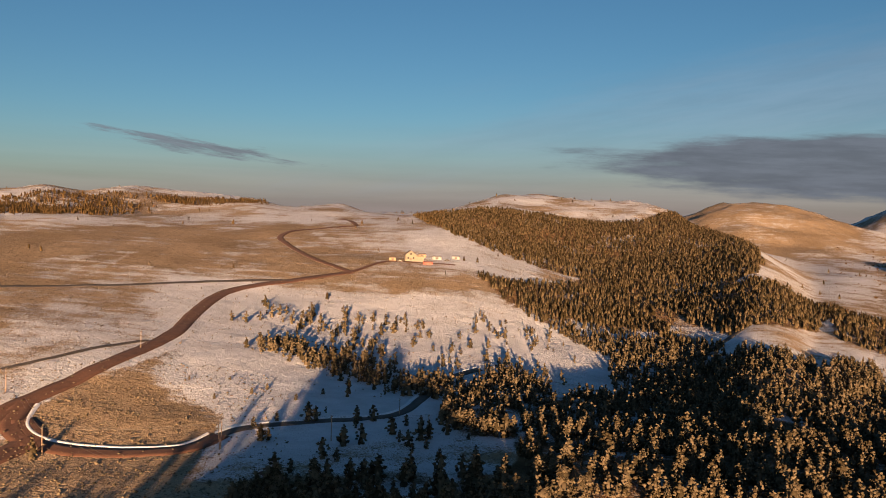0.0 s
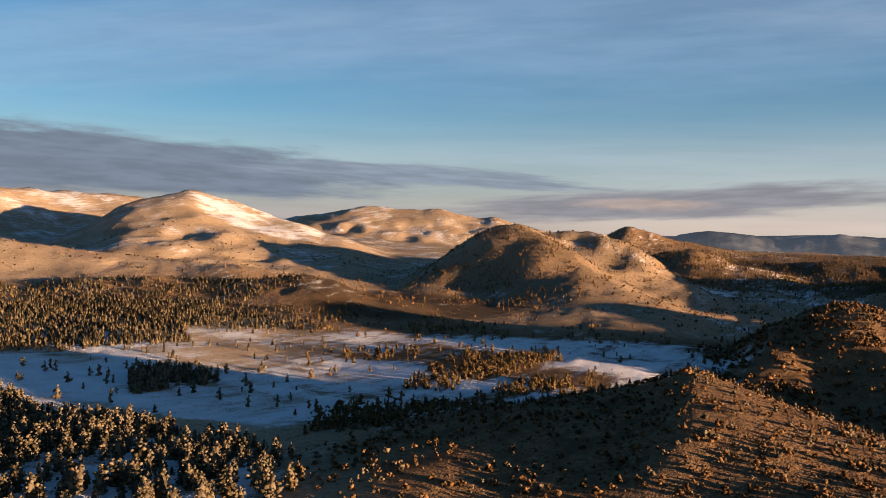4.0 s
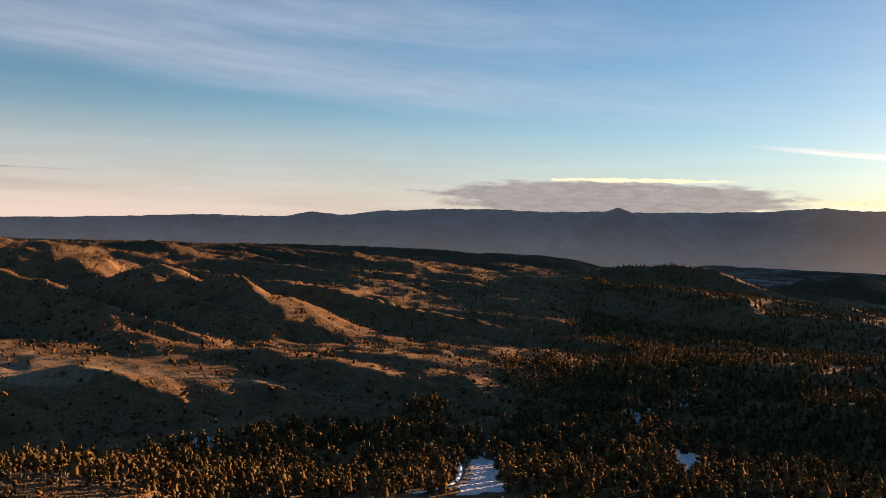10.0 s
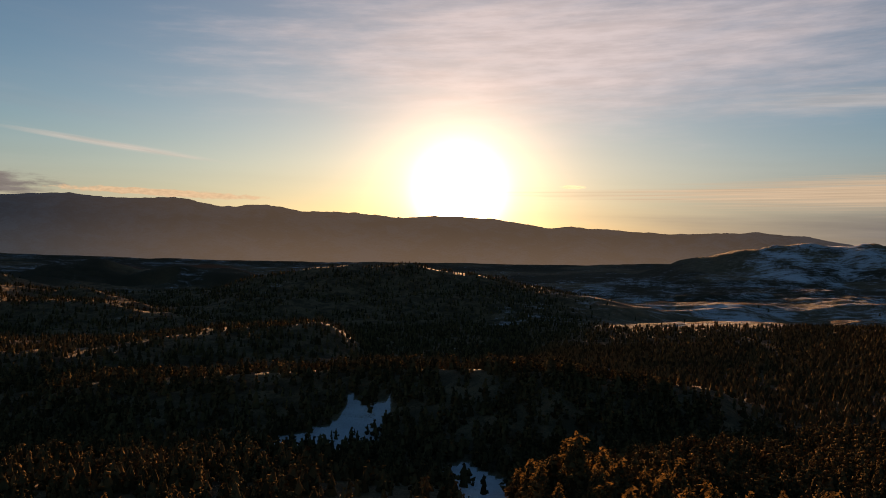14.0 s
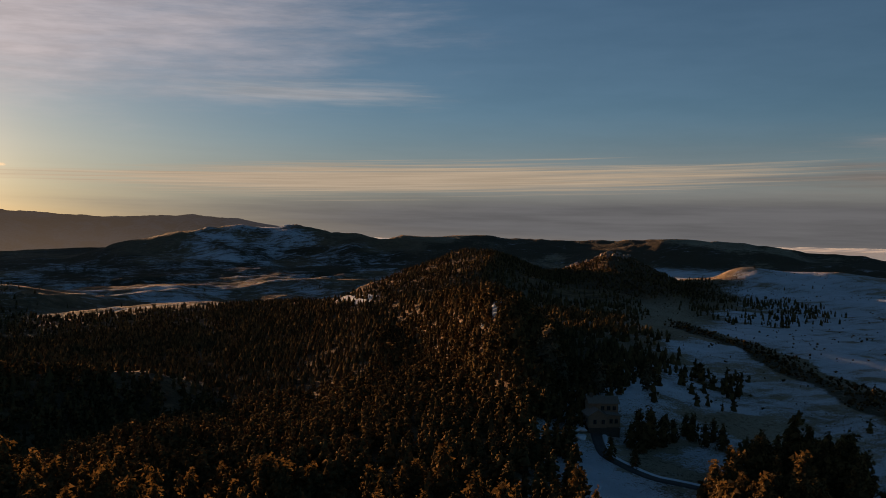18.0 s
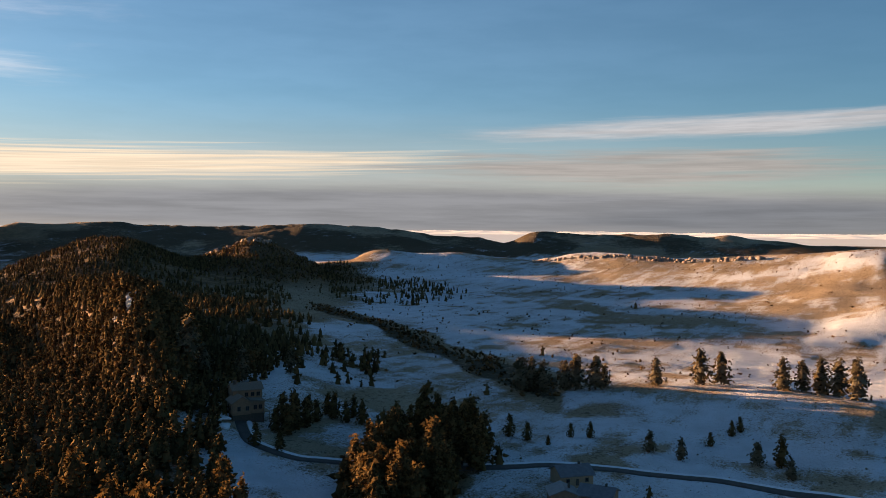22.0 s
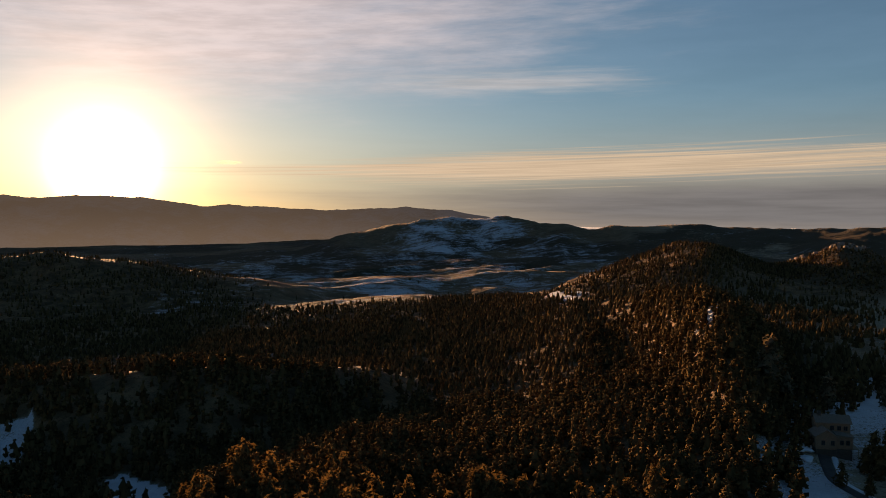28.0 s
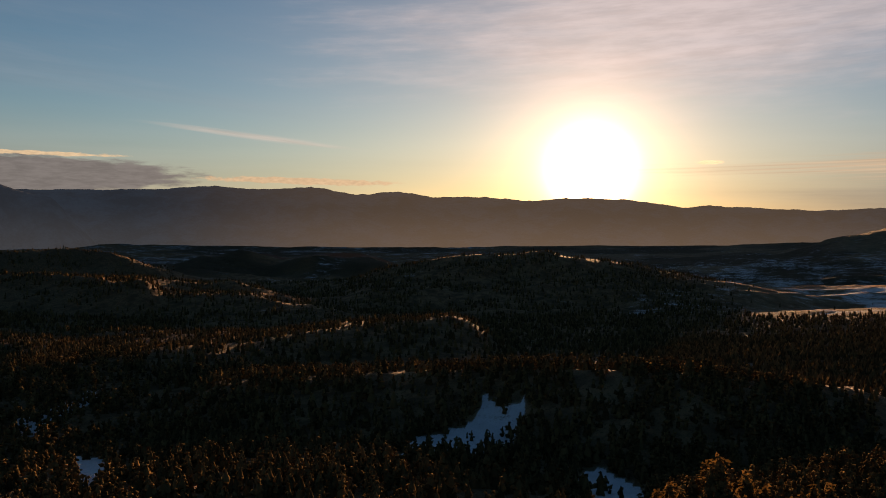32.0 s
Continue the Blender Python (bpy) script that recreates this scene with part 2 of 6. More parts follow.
def ground_material():
    """Dry grass, scrub and lying snow; where snow and scrub lie is told by the sheet's own attributes, which also carry
    some painted shade.
    """
    m, k, b = material("grass_and_snow")
    p = place_of(k)
    snow = k.add("ShaderNodeAttribute", attribute_name="snow").outputs["Fac"]
    scrub = k.add("ShaderNodeAttribute", attribute_name="scrub").outputs["Fac"]
    big, mid, fine = k.noise(p, 0.012, 5), k.noise(p, 0.06, 5, 0.65), k.noise(p, 0.5, 4, 0.7)
    stretch = k.add("ShaderNodeMapping")
    stretch.inputs["Scale"].default_value = (0.012, 0.07, 0.05)
    k.link(p, stretch.inputs[0])
    streak = k.noise(stretch.outputs[0], 1.0, 6, 0.65)
    grass = k.mix(k.step(big, 0.3, 0.7), (0.31, 0.225, 0.14), (0.47, 0.35, 0.235))
    grass = k.mix(k.math("MULTIPLY", k.step(mid, 0.5, 0.72), 0.5), grass, (0.22, 0.15, 0.09))
    grass = k.mix(k.math("MULTIPLY", k.step(fine, 0.35, 0.75), 0.35), grass, (0.44, 0.33, 0.22))
    rust = k.add("ShaderNodeAttribute", attribute_name="rust").outputs["Fac"]
    grass = k.mix(k.math("MULTIPLY", rust, 0.95), grass, k.mix(k.step(mid, 0.35, 0.65), (0.082, 0.044, 0.020), (0.265, 0.152, 0.074)))
    f = k.math("ADD", k.math("MULTIPLY", scrub, 0.9), k.math("MULTIPLY", k.math("ADD", mid, fine), 0.5))
    grass = k.mix(k.math("MULTIPLY", k.step(f, 0.90, 1.04), 0.85), grass, (0.045, 0.032, 0.018))
    tuft = k.noise(p, 1.1, 2, 0.6)
    blade = k.noise(p, 2.6, 2, 0.6)
    grass = k.mix(k.math("MULTIPLY", k.step(blade, 0.45, 0.68), 0.5), grass, (0.13, 0.085, 0.05))
    clump = k.noise(p, 0.35, 3, 0.6)
    grass = k.mix(k.math("MULTIPLY", k.step(k.math("ADD", tuft, clump), 1.0, 1.25), 0.75), grass, (0.10, 0.062, 0.034))
    g = k.math("ADD", k.math("MULTIPLY", mid, 0.45), k.math("ADD", k.math("MULTIPLY", fine, 0.2), k.math("MULTIPLY", streak, 0.5)))
    g = k.math("SUBTRACT", g, k.math("ADD", k.math("MULTIPLY", k.step(tuft, 0.45, 0.7), 0.10), k.math("MULTIPLY", k.step(blade, 0.42, 0.7), 0.12)))
    cover = k.step(k.math("ADD", snow, k.math("MULTIPLY", k.math("SUBTRACT", g, 0.54), 1.7)), 0.34, 0.60)
    white = k.mix(k.step(mid, 0.3, 0.75), (0.72, 0.73, 0.77), (0.56, 0.56, 0.58))
    k.put(b.inputs["Base Color"], k.mix(cover, grass, white))
    b.inputs["Roughness"].default_value = 0.9
    b.inputs["Specular IOR Level"].default_value = 0.05
    bm = k.add("ShaderNodeBump")
    bm.inputs["Strength"].default_value, bm.inputs["Distance"].default_value = 0.75, 1.4
    k.link(k.math("ADD", k.math("MULTIPLY", tuft, 0.5), k.math("ADD", fine, k.math("MULTIPLY", mid, 2.4))), bm.inputs["Height"])
    k.link(bm.outputs[0], b.inputs["Normal"])
    return m


def foliage_material(name, a, c, thinness=0.28):
    m, k, b = material(name)
    r = k.add("ShaderNodeNewGeometry").outputs["Random Per Island"]
    w = k.noise(place_of(k), 0.05, 3)
    f = k.math("ADD", k.math("MULTIPLY", r, 0.65), k.math("MULTIPLY", w, 0.35))
    tone = k.mix(k.step(f, 0.2, 0.8), a, c)
    k.put(b.inputs["Base Color"], tone)
    b.inputs["Roughness"].default_value = 0.75
    b.inputs["Specular IOR Level"].default_value = 0.0
    thin, both = k.add("ShaderNodeBsdfTranslucent"), k.add("ShaderNodeMixShader")
    k.link(k.mix(1.0, tone, (1.3, 1.05, 0.7), "MULTIPLY"), thin.inputs["Color"])
    both.inputs[0].default_value = thinness
    k.link(b.outputs[0], both.inputs[1])
    k.link(thin.outputs[0], both.inputs[2])
    k.link(both.outputs[0], [o for o in k.tree.nodes if o.type == "OUTPUT_MATERIAL"][0].inputs[0])
    return m


def painted_haze_material(name, amount=1.0):
    """Far ranges with the haze before them painted into emission: faint, blue-grey, and amber towards the sun."""
    m, k, b = material(name)
    p = place_of(k)
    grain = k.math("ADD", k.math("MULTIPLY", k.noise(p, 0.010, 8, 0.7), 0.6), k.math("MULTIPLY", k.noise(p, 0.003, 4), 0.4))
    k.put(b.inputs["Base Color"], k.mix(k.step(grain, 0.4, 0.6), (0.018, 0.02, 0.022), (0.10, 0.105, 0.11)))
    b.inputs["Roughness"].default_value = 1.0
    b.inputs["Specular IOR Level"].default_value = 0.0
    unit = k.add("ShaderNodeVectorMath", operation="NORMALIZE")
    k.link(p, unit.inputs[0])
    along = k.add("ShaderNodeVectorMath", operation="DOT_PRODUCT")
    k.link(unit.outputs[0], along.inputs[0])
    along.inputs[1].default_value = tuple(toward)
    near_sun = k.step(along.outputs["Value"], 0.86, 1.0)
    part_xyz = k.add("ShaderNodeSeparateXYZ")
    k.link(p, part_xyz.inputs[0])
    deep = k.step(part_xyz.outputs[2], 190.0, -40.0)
    # glow painted as haze, thicker towards the foot of the range
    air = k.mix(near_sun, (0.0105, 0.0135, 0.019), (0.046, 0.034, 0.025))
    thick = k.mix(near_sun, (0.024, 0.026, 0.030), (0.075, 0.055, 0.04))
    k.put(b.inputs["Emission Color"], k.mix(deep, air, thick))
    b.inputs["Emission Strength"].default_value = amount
    return m


GROUND = ground_material()
PINE = foliage_material("pine_needles", (0.066, 0.044, 0.020), (0.175, 0.112, 0.048), 0.25)
FROSTED = foliage_material("frosted_needles", (0.066, 0.051, 0.029), (0.205, 0.160, 0.103))
BROWN_PINE = foliage_material("brown_needles", (0.046, 0.035, 0.018), (0.185, 0.138, 0.080))
SCRUB = foliage_material("scrub_twigs", (0.055, 0.031, 0.014), (0.215, 0.122, 0.055))
SAGE = foliage_material("sagebrush", (0.12, 0.095, 0.06), (0.30, 0.24, 0.16))
BARK = plain("pine_bark", (0.06, 0.035, 0.02), (0.13, 0.08, 0.05), 4.0, 0.9)
OUTCROP = plain("outcrop", (0.17, 0.12, 0.09), (0.33, 0.25, 0.19), 0.4, 0.9)
ROAD = plain("red_dirt", (0.105, 0.045, 0.028), (0.16, 0.075, 0.045), 0.3, 0.95, 0, 0.05)
TRACK_AND_SHADE = plain("dark_gravel_and_shade", (0.055, 0.045, 0.04), (0.10, 0.085, 0.075), 0.3, 0.95, 0, 0.05)
HAZE = painted_haze_material("distant_ranges_haze_glow", 0.75)
THIN_HAZE = painted_haze_material("distant_hills_haze_glow", 0.05)

# ---- the land: one sheet round the camera, by bearing and distance ----
NB, NR, R0, R1 = 1440, 310, 60.0, 4900.0
BEAR = np.arange(NB) * 360.0 / NB
DIST = R0 * (R1 / R0) ** (np.arange(NR) / (NR - 1.0))
BG, RG = np.meshgrid(BEAR, DIST, indexing="ij")
XG, YG = RG * np.sin(np.radians(BG)), RG * np.cos(np.radians(BG))
rng = np.random.default_rng(7)
LATTICE = rng.random((256, 256))


def value_noise(x, y):
    xi, yi = np.floor(x).astype(int), np.floor(y).astype(int)
    u, v = x - xi, y - yi
    u, v = u * u * (3 - 2 * u), v * v * (3 - 2 * v)
    a, b = LATTICE[xi & 255, yi & 255], LATTICE[(xi + 1) & 255, yi & 255]
    c, d = LATTICE[xi & 255, (yi + 1) & 255], LATTICE[(xi + 1) & 255, (yi + 1) & 255]
    return (a * (1 - u) + b * u) * (1 - v) + (c * (1 - u) + d * u) * v


def fbm(x, y, octaves=5, gain=0.5):
    total, amp, norm = 0.0, 1.0, 0.0
    for i in range(octaves):
        total, norm = total + amp * value_noise(x + 17.3 * i, y - 9.1 * i), norm + amp
        amp, x, y = amp * gain, x * 2.03 + 0.31 * y, y * 2.03 - 0.31 * x
    return total / norm


def soften(a, sigma):
    """Gaussian blur over bearings, in steps of the sheet."""
    k = np.exp(-0.5 * (np.arange(-12, 13) / sigma) ** 2)
    k /= k.sum()
    return np.convolve(np.concatenate([a[-12:], a, a[:12]]), k, "valid")


# the valley floor's cross-sections, by bearing: (distance, height) pairs
SECTIONS = []


def section(bearing, *pairs):
    r, z = zip(*pairs)
    SECTIONS.append((bearing, np.interp(DIST, r, z)))


section(0, (150, 15), (300, 18), (430, 20), (520, 27), (620, 39), (690, 50), (780, 65), (980, 88), (1300, 108), (1700, 112), (3000, 80), (4900, 90))
section(12, (150, 15), (290, 20), (500, 12), (680, 24), (950, 44), (1350, 66), (1800, 80), (3000, 60), (4900, 90))
section(24, (150, 15), (270, 20), (400, 17), (600, 16), (800, 20), (1300, 36), (2000, 50), (3000, 50), (4900, 90))
section(36, (150, 18), (310, 19), (430, 10), (560, 6), (800, 9), (1150, 14), (1700, 20), (3000, 40), (4900, 85))
section(50, (150, 20), (270, 18), (370, 8), (540, -1), (720, 0), (1000, 2), (1500, 8), (2600, 40), (4900, 80))
section(70, (150, 20), (300, 12), (430, -2), (680, 0), (900, -2), (1500, -5), (2500, 10), (4900, 60))
section(92, (150, 18), (300, 8), (430, -16), (500, -19), (600, -14), (760, 0), (860, -14), (1000, -24), (1300, -18), (1700, -10), (2500, 0), (4900, 50))
section(105, (150, 16), (300, 6), (410, -14), (480, -18), (510, -18), (620, -7), (740, -5), (840, -12), (1000, -6), (1300, 20), (1700, 38), (2300, 50), (2700, 42), (3500, 0), (4900, 45))
section(122, (150, 15), (300, 5), (390, -12), (440, -14), (620, -8), (760, -6), (1000, 5), (1300, 20), (1700, 34), (2300, 54), (2700, 45), (3500, -10), (4900, 40))
section(136, (150, 18), (300, 8), (420, -10), (620, -10), (800, -8), (1000, 0), (1300, 12), (1700, 26), (2200, 46), (2600, 38), (3500, -40), (4900, 30))
section(147, (150, 20), (300, 12), (450, -6), (700, -12), (1000, -15), (1500, -8), (2000, 8), (2500, -35), (3600, -30), (4900, 20))
section(165, (150, 24), (300, 16), (420, 2), (620, -6), (1000, -18), (1500, -25), (2500, -40), (3600, -32), (4900, 20))
section(182, (150, 30), (230, 24), (290, 12), (340, 2), (420, 2), (620, -4), (1000, -14), (1500, -20), (2500, -20), (3500, -10), (4900, 20))
section(200, (150, 30), (300, 20), (450, 5), (700, 0), (1000, -5), (1500, -5), (2500, 20), (4900, 60))
section(220, (150, 25), (300, 26), (450, 28), (700, 35), (1000, 30), (1500, 20), (2500, 40), (4900, 60))
section(240, (150, 14), (300, 20), (450, 17), (650, 18), (950, 19), (1200, 28), (1600, 38), (2500, 20), (4900, 60))
section(262, (150, 14), (300, 16), (420, 18), (520, 16), (680, 16), (1000, 28), (1500, 45), (2500, 40), (4900, 70))
section(300, (150, 14), (300, 16), (600, 20), (1000, 40), (1600, 70), (2500, 80), (4900, 90))
section(334, (150, 14), (270, 13), (330, 18), (430, 34), (620, 51), (700, 58), (850, 74), (1080, 95), (1400, 108), (3000, 90), (4900, 90))
marks = np.array([s[0] for s in SECTIONS] + [360.0])
sheets = np.array([s[1] for s in SECTIONS] + [SECTIONS[0][1]])
at = np.clip(np.searchsorted(marks, BEAR, "right") - 1, 0, len(marks) - 2)
part_way = (BEAR - marks[at]) / (marks[at + 1] - marks[at])
part_way = (part_way * part_way * (3 - 2 * part_way))[:, None]
BASE = sheets[at] * (1 - part_way) + sheets[at + 1] * part_way
for i in range(3):  # round off the breaks along the distance
    BASE[:, 1:-1] = (BASE[:, :-2] + 2 * BASE[:, 1:-1] + BASE[:, 2:]) / 4

BASE += 22 * np.exp(-((XG + 35) ** 2 + (YG + 60) ** 2) / 75.0 ** 2)  # unseen knoll below the camera, added to shade the slope to the north
# second unseen rise, closing a sunlit gap in that shade
BASE += 13 * np.exp(-((XG - 40) ** 2 + (YG + 60) ** 2) / 60.0 ** 2)
RISE = np.zeros_like(BASE)
WARP = (fbm(XG / 260, YG / 260, 3) - 0.5)
NOSES = (0.5 - np.abs(fbm(XG / 150 + 31, YG / 150 + 8, 3) - 0.5) * 4) * np.clip(1.5 - np.abs(BG - 110) / 60, 0, 1)


def ridge(name, near_run, far_run, *crest, fade=5.0, sharp=4.0, point=0.35):
    """A hill: its crest by (bearing, distance, height), with the length of its near and its far slope."""
    global RISE
    b, r, z = (np.array(v, float) for v in zip(*crest))
    mid = b.mean()
    turn = (BEAR - mid + 180) % 360 - 180 + mid
    rc, zc = soften(np.interp(turn, b, r), 2.0), soften(np.interp(turn, b, z), 1.3)
    out = np.maximum(np.maximum(b[0] - turn, turn - b[-1]), 0) / fade
    end = np.where(out < 1, 0.5 + 0.5 * np.cos(np.pi * np.clip(out, 0, 1)), 0.0)
    away = RG - rc[:, None]
    d = away + (WARP * 0.5 + NOSES * 0.35) * near_run * np.clip(np.abs(away) / near_run, 0, 1)
    d = np.where(d < 0, -d / near_run, d / far_run)
    d = np.clip(d, 0, 1)
    shape = (1 - point) * (0.5 + 0.5 * np.cos(np.pi * d)) + point * (1 - d) ** 1.6
    low = soften(np.array([np.interp(rc[i], DIST, BASE[i]) for i in range(NB)]), 2.0)
    up = np.maximum(zc - low, 0)[:, None] * shape * end[:, None]
    RISE = (RISE ** sharp + up ** sharp) ** (1 / sharp)


def spine(name, left_run, right_run, *crest):
    """A ridge that runs outward: its crest by (bearing, distance, height), with the widths of its two sides."""
    global RISE
    pts = [(r * math.sin(radians(b)), r * math.cos(radians(b)), z) for b, r, z in crest]
    near, top, side = np.full_like(BASE, 1e9), np.zeros_like(BASE), np.zeros_like(BASE)
    for (x0, y0, z0), (x1, y1, z1) in zip(pts, pts[1:]):
        dx, dy = x1 - x0, y1 - y0
        u = np.clip(((XG - x0) * dx + (YG - y0) * dy) / (dx * dx + dy * dy), 0, 1)
        ox, oy = XG - x0 - u * dx, YG - y0 - u * dy
        d = np.hypot(ox, oy)
        closer = d < near
        near = np.where(closer, d, near)
        top = np.where(closer, z0 + (z1 - z0) * u, top)
        side = np.where(closer, np.sign(dx * oy - dy * ox), side)
    run = np.where(side > 0, left_run, right_run)
    shape = 0.5 + 0.5 * np.cos(np.pi * np.clip(near * (1 + 0.5 * WARP) / run, 0, 1))
    up = np.maximum(top - BASE, 0) * shape
    RISE = (RISE ** 4.0 + up ** 4.0) ** 0.25


ridge("northwest_hills", 450, 800, (-27.7, 1560, 134), (-25.2, 1599, 145), (-23.0, 1560, 134), (-20.2, 1638, 148), (-16.9, 1638, 139), (-12.3, 1560, 134), (-10.1, 1560, 120), (-7.1, 1638, 132), (-5.2, 1716, 116), (-1.7, 1716, 115))
ridge("forested_hill", 900, 700, (-3.3, 1700, 109), (0.6, 1750, 126), (4.3, 1850, 156), (6.6, 1900, 164), (9.6, 1850, 148), (12.6, 1800, 149), (14.7, 1700, 130), (16.7, 1500, 95), (20.0, 1200, 74), (23.8, 900, 27))
ridge("round_hill", 700, 600, (15.9, 2400, 125), (17.7, 2400, 158), (19.4, 2400, 168), (22.2, 2400, 160), (24.5, 2400, 131), (26.2, 2400, 102), point=0.5)
ridge("snowy_back_hills", 700, 600, (25.6, 3100, 119), (28.3, 3000, 182), (31.7, 3000, 182), (35.5, 3200, 188), (39.7, 3200, 175), (42.2, 3200, 151), point=0.6)
ridge("pointed_peak", 1000, 700, (33.1, 2100, 27), (35.3, 2150, 46), (37.2, 2200, 80), (39.2, 2250, 132), (41.6, 2300, 163), (43.3, 2350, 185), (45.4, 2350, 162), (47.6, 2350, 132), (49.9, 2300, 99), (51.9, 2200, 68), point=0.95)
ridge("low_knolls", 260, 300, (32.2, 1500, 63), (34.7, 1450, 50), (36.9, 1400, 44), (42.0, 1350, 37), (46.2, 1250, 33), (49.2, 1200, 23), (54.9, 1150, 3))
ridge("far_range", 700, 600, (48.7, 3700, 104), (51.3, 3700, 140), (54.3, 3700, 182), (56.6, 3700, 169), (59.7, 3700, 174), (61.6, 3700, 145), (62.6, 3700, 132), (63.2, 3700, 155), (64.1, 3700, 130), (65.4, 3600, 100), point=0.7)
ridge("mesa", 330, 600, (55.1, 1350, -16), (57.3, 1393, 7), (59.6, 1436, 33), (61.8, 1479, 62), (64.1, 1514, 87), (65.6, 1543, 93), (67.1, 1571, 91), (69.0, 1600, 91), (70.6, 1571, 91), (72.1, 1543, 73), (73.6, 1514, 54), (75.2, 1471, 28), (77.1, 1414, 4), (79.7, 1357, -14), (82.2, 1300, -24), point=0.6)
ridge("brush_knolls", 150, 200, (26.9, 1150, 7), (28.8, 1142, 15), (30.7, 1133, 19), (33.3, 1125, 11), (36.4, 1117, 22), (38.7, 1108, 22), (40.6, 1100, 28), (43.3, 1083, 23), (45.5, 1067, 22), (47.8, 1050, 25), (50.7, 1033, 33), (52.9, 1017, 29), (55.5, 1000, 11))
ridge("cone_hill", 400, 400, (70.3, 3300, 62), (71.2, 3300, 98), (72.3, 3300, 123), (73.6, 3300, 101), (75.4, 3300, 70), point=0.95)
ridge("mid_knoll", 200, 250, (74.4, 2000, 34), (76.0, 2000, 58), (77.6, 2000, 47), (79.0, 2000, 30))
ridge("valley_knolls", 200, 200, (72.7, 2400, 23), (74.3, 2388, 40), (75.6, 2375, 49), (76.9, 2362, 42), (79.3, 2350, 26), (82.8, 2338, 32), (85.7, 2325, 41), (88.7, 2312, 31), (91.0, 2300, 25), fade=2.0, point=0.6)
ridge("shadow_knolls", 160, 160, (74.0, 1900, 11), (75.9, 1883, 27), (78.3, 1867, 24), (80.7, 1850, 14), (83.6, 1833, 2), (86.5, 1817, 9), (89.9, 1800, 4), fade=2.0, point=0.6)
ridge("near_hill", 190, 165, (51.7, 320, 15), (57.0, 330, 19), (63.9, 360, 23), (69.5, 370, 28), (73.2, 370, 34), (76.4, 370, 42), (80.0, 358, 38), (84.0, 346, 33), (90.5, 330, 27), (98.2, 310, 22), (105.9, 285, 20), (110.7, 270, 18))
ridge("second_hill", 220, 260, (78.4, 720, 4), (80.8, 720, 22), (83.6, 730, 38), (85.8, 740, 43), (88.0, 730, 37), (91.1, 730, 25), (94.1, 720, 16), (97.0, 680, 9))
ridge("third_hill", 350, 350, (88.8, 1500, 12), (91.0, 1500, 38), (93.3, 1500, 60), (94.8, 1500, 67), (97.8, 1550, 65), (101.7, 1600, 63), (105.5, 1650, 60), (111.0, 1700, 58))
ridge("fold_back", 150, 200, (98.9, 1420, 60), (101.5, 1400, 58), (103.6, 1380, 56), (105.3, 1360, 49), (108.2, 1340, 44), fade=2.5)
ridge("terrace", 75, 330, (91.0, 720, 5), (94.0, 700, 4), (96.0, 650, 3), (98.0, 600, 3), (101.0, 562, 2), (104.0, 560, 1), (107.6, 560, 1), (111.2, 568, 2), (116.5, 562, 1), (121.5, 565, 0), (128.5, 570, -2), (137.9, 580, -4), (143.2, 585, -6))
ridge("snow_line_rise", 160, 240, (142.7, 1150, -14), (148.0, 1200, -1), (151.8, 1200, -1), (157.6, 1150, -1), (163.9, 1050, -8))
ridge("dark_forest_ridge", 180, 220, (144.3, 640, 1), (151.9, 680, 8), (157.7, 700, 10), (163.2, 740, 16), (170.3, 760, 21))
ridge("snowy_twin_peak", 600, 500, (195.9, 3000, 68), (197.8, 3000, 97), (199.8, 3000, 117), (201.7, 3000, 133), (203.5, 3000, 123), (205.2, 3000, 143), (207.3, 3000, 116), (209.5, 3000, 81))
ridge("west_hills", 500, 500, (208.1, 2800, 103), (209.5, 2800, 114), (211.4, 2800, 99), (213.6, 2800, 108), (216.2, 2800, 107), (218.5, 2800, 113), (221.6, 2800, 101), (226.2, 2700, 104), (229.9, 2600, 111), (232.9, 2600, 113), (236.6, 2600, 96), (239.0, 2600, 78), (241.8, 2600, 83), (243.8, 2600, 67), (245.4, 2600, 86), (249.4, 2600, 86))
ridge("forest_crown_hill", 560, 350, (208.5, 1275, 16), (213.3, 1350, 50), (216.3, 1350, 76), (218.2, 1350, 82), (220.1, 1350, 72), (222.4, 1350, 49))
ridge("rocky_crown_hill", 420, 300, (222.4, 1418, 43), (224.7, 1418, 64), (226.6, 1418, 81), (228.5, 1418, 66), (230.4, 1350, 49), (232.3, 1215, 24), (234.1, 1148, 6))
ridge("near_forest_ridge", 150, 120, (186.5, 225, 33), (189.0, 240, 31), (192.4, 270, 27), (197.3, 320, 22), fade=4.0)
ridge("snow_mesa", 220, 350, (233.2, 1450, 44), (234.1, 1500, 61), (235.1, 1500, 67), (237.3, 1500, 62), (240.8, 1550, 61), (243.2, 1550, 51))
ridge("lit_snow_ridge", 400, 400, (240.6, 1500, 9), (243.8, 1560, 28), (246.1, 1600, 48), (248.3, 1560, 59), (250.9, 1500, 64), (254.9, 1400, 57), (257.7, 1350, 63), (261.7, 1300, 68), (266.8, 1230, 76))
ridge("pale_knoll", 240, 200, (258.5, 1000, 29), (260.5, 1000, 33), (262.2, 990, 38), (264.0, 985, 44), (266.0, 975, 46), (268.0, 960, 46))
ridge("east_rise", 150, 300, (258.5, 780, 9), (261.8, 780, 17), (265.0, 800, 28), (267.1, 820, 36))
ridge("northwest_far_hills", 400, 500, (243.0, 2600, 43), (245.7, 2600, 88), (249.0, 2600, 86), (254.2, 2600, 94), (256.3, 2600, 82), (258.0, 2600, 91), (263.0, 2600, 70), (266.8, 2600, 62))
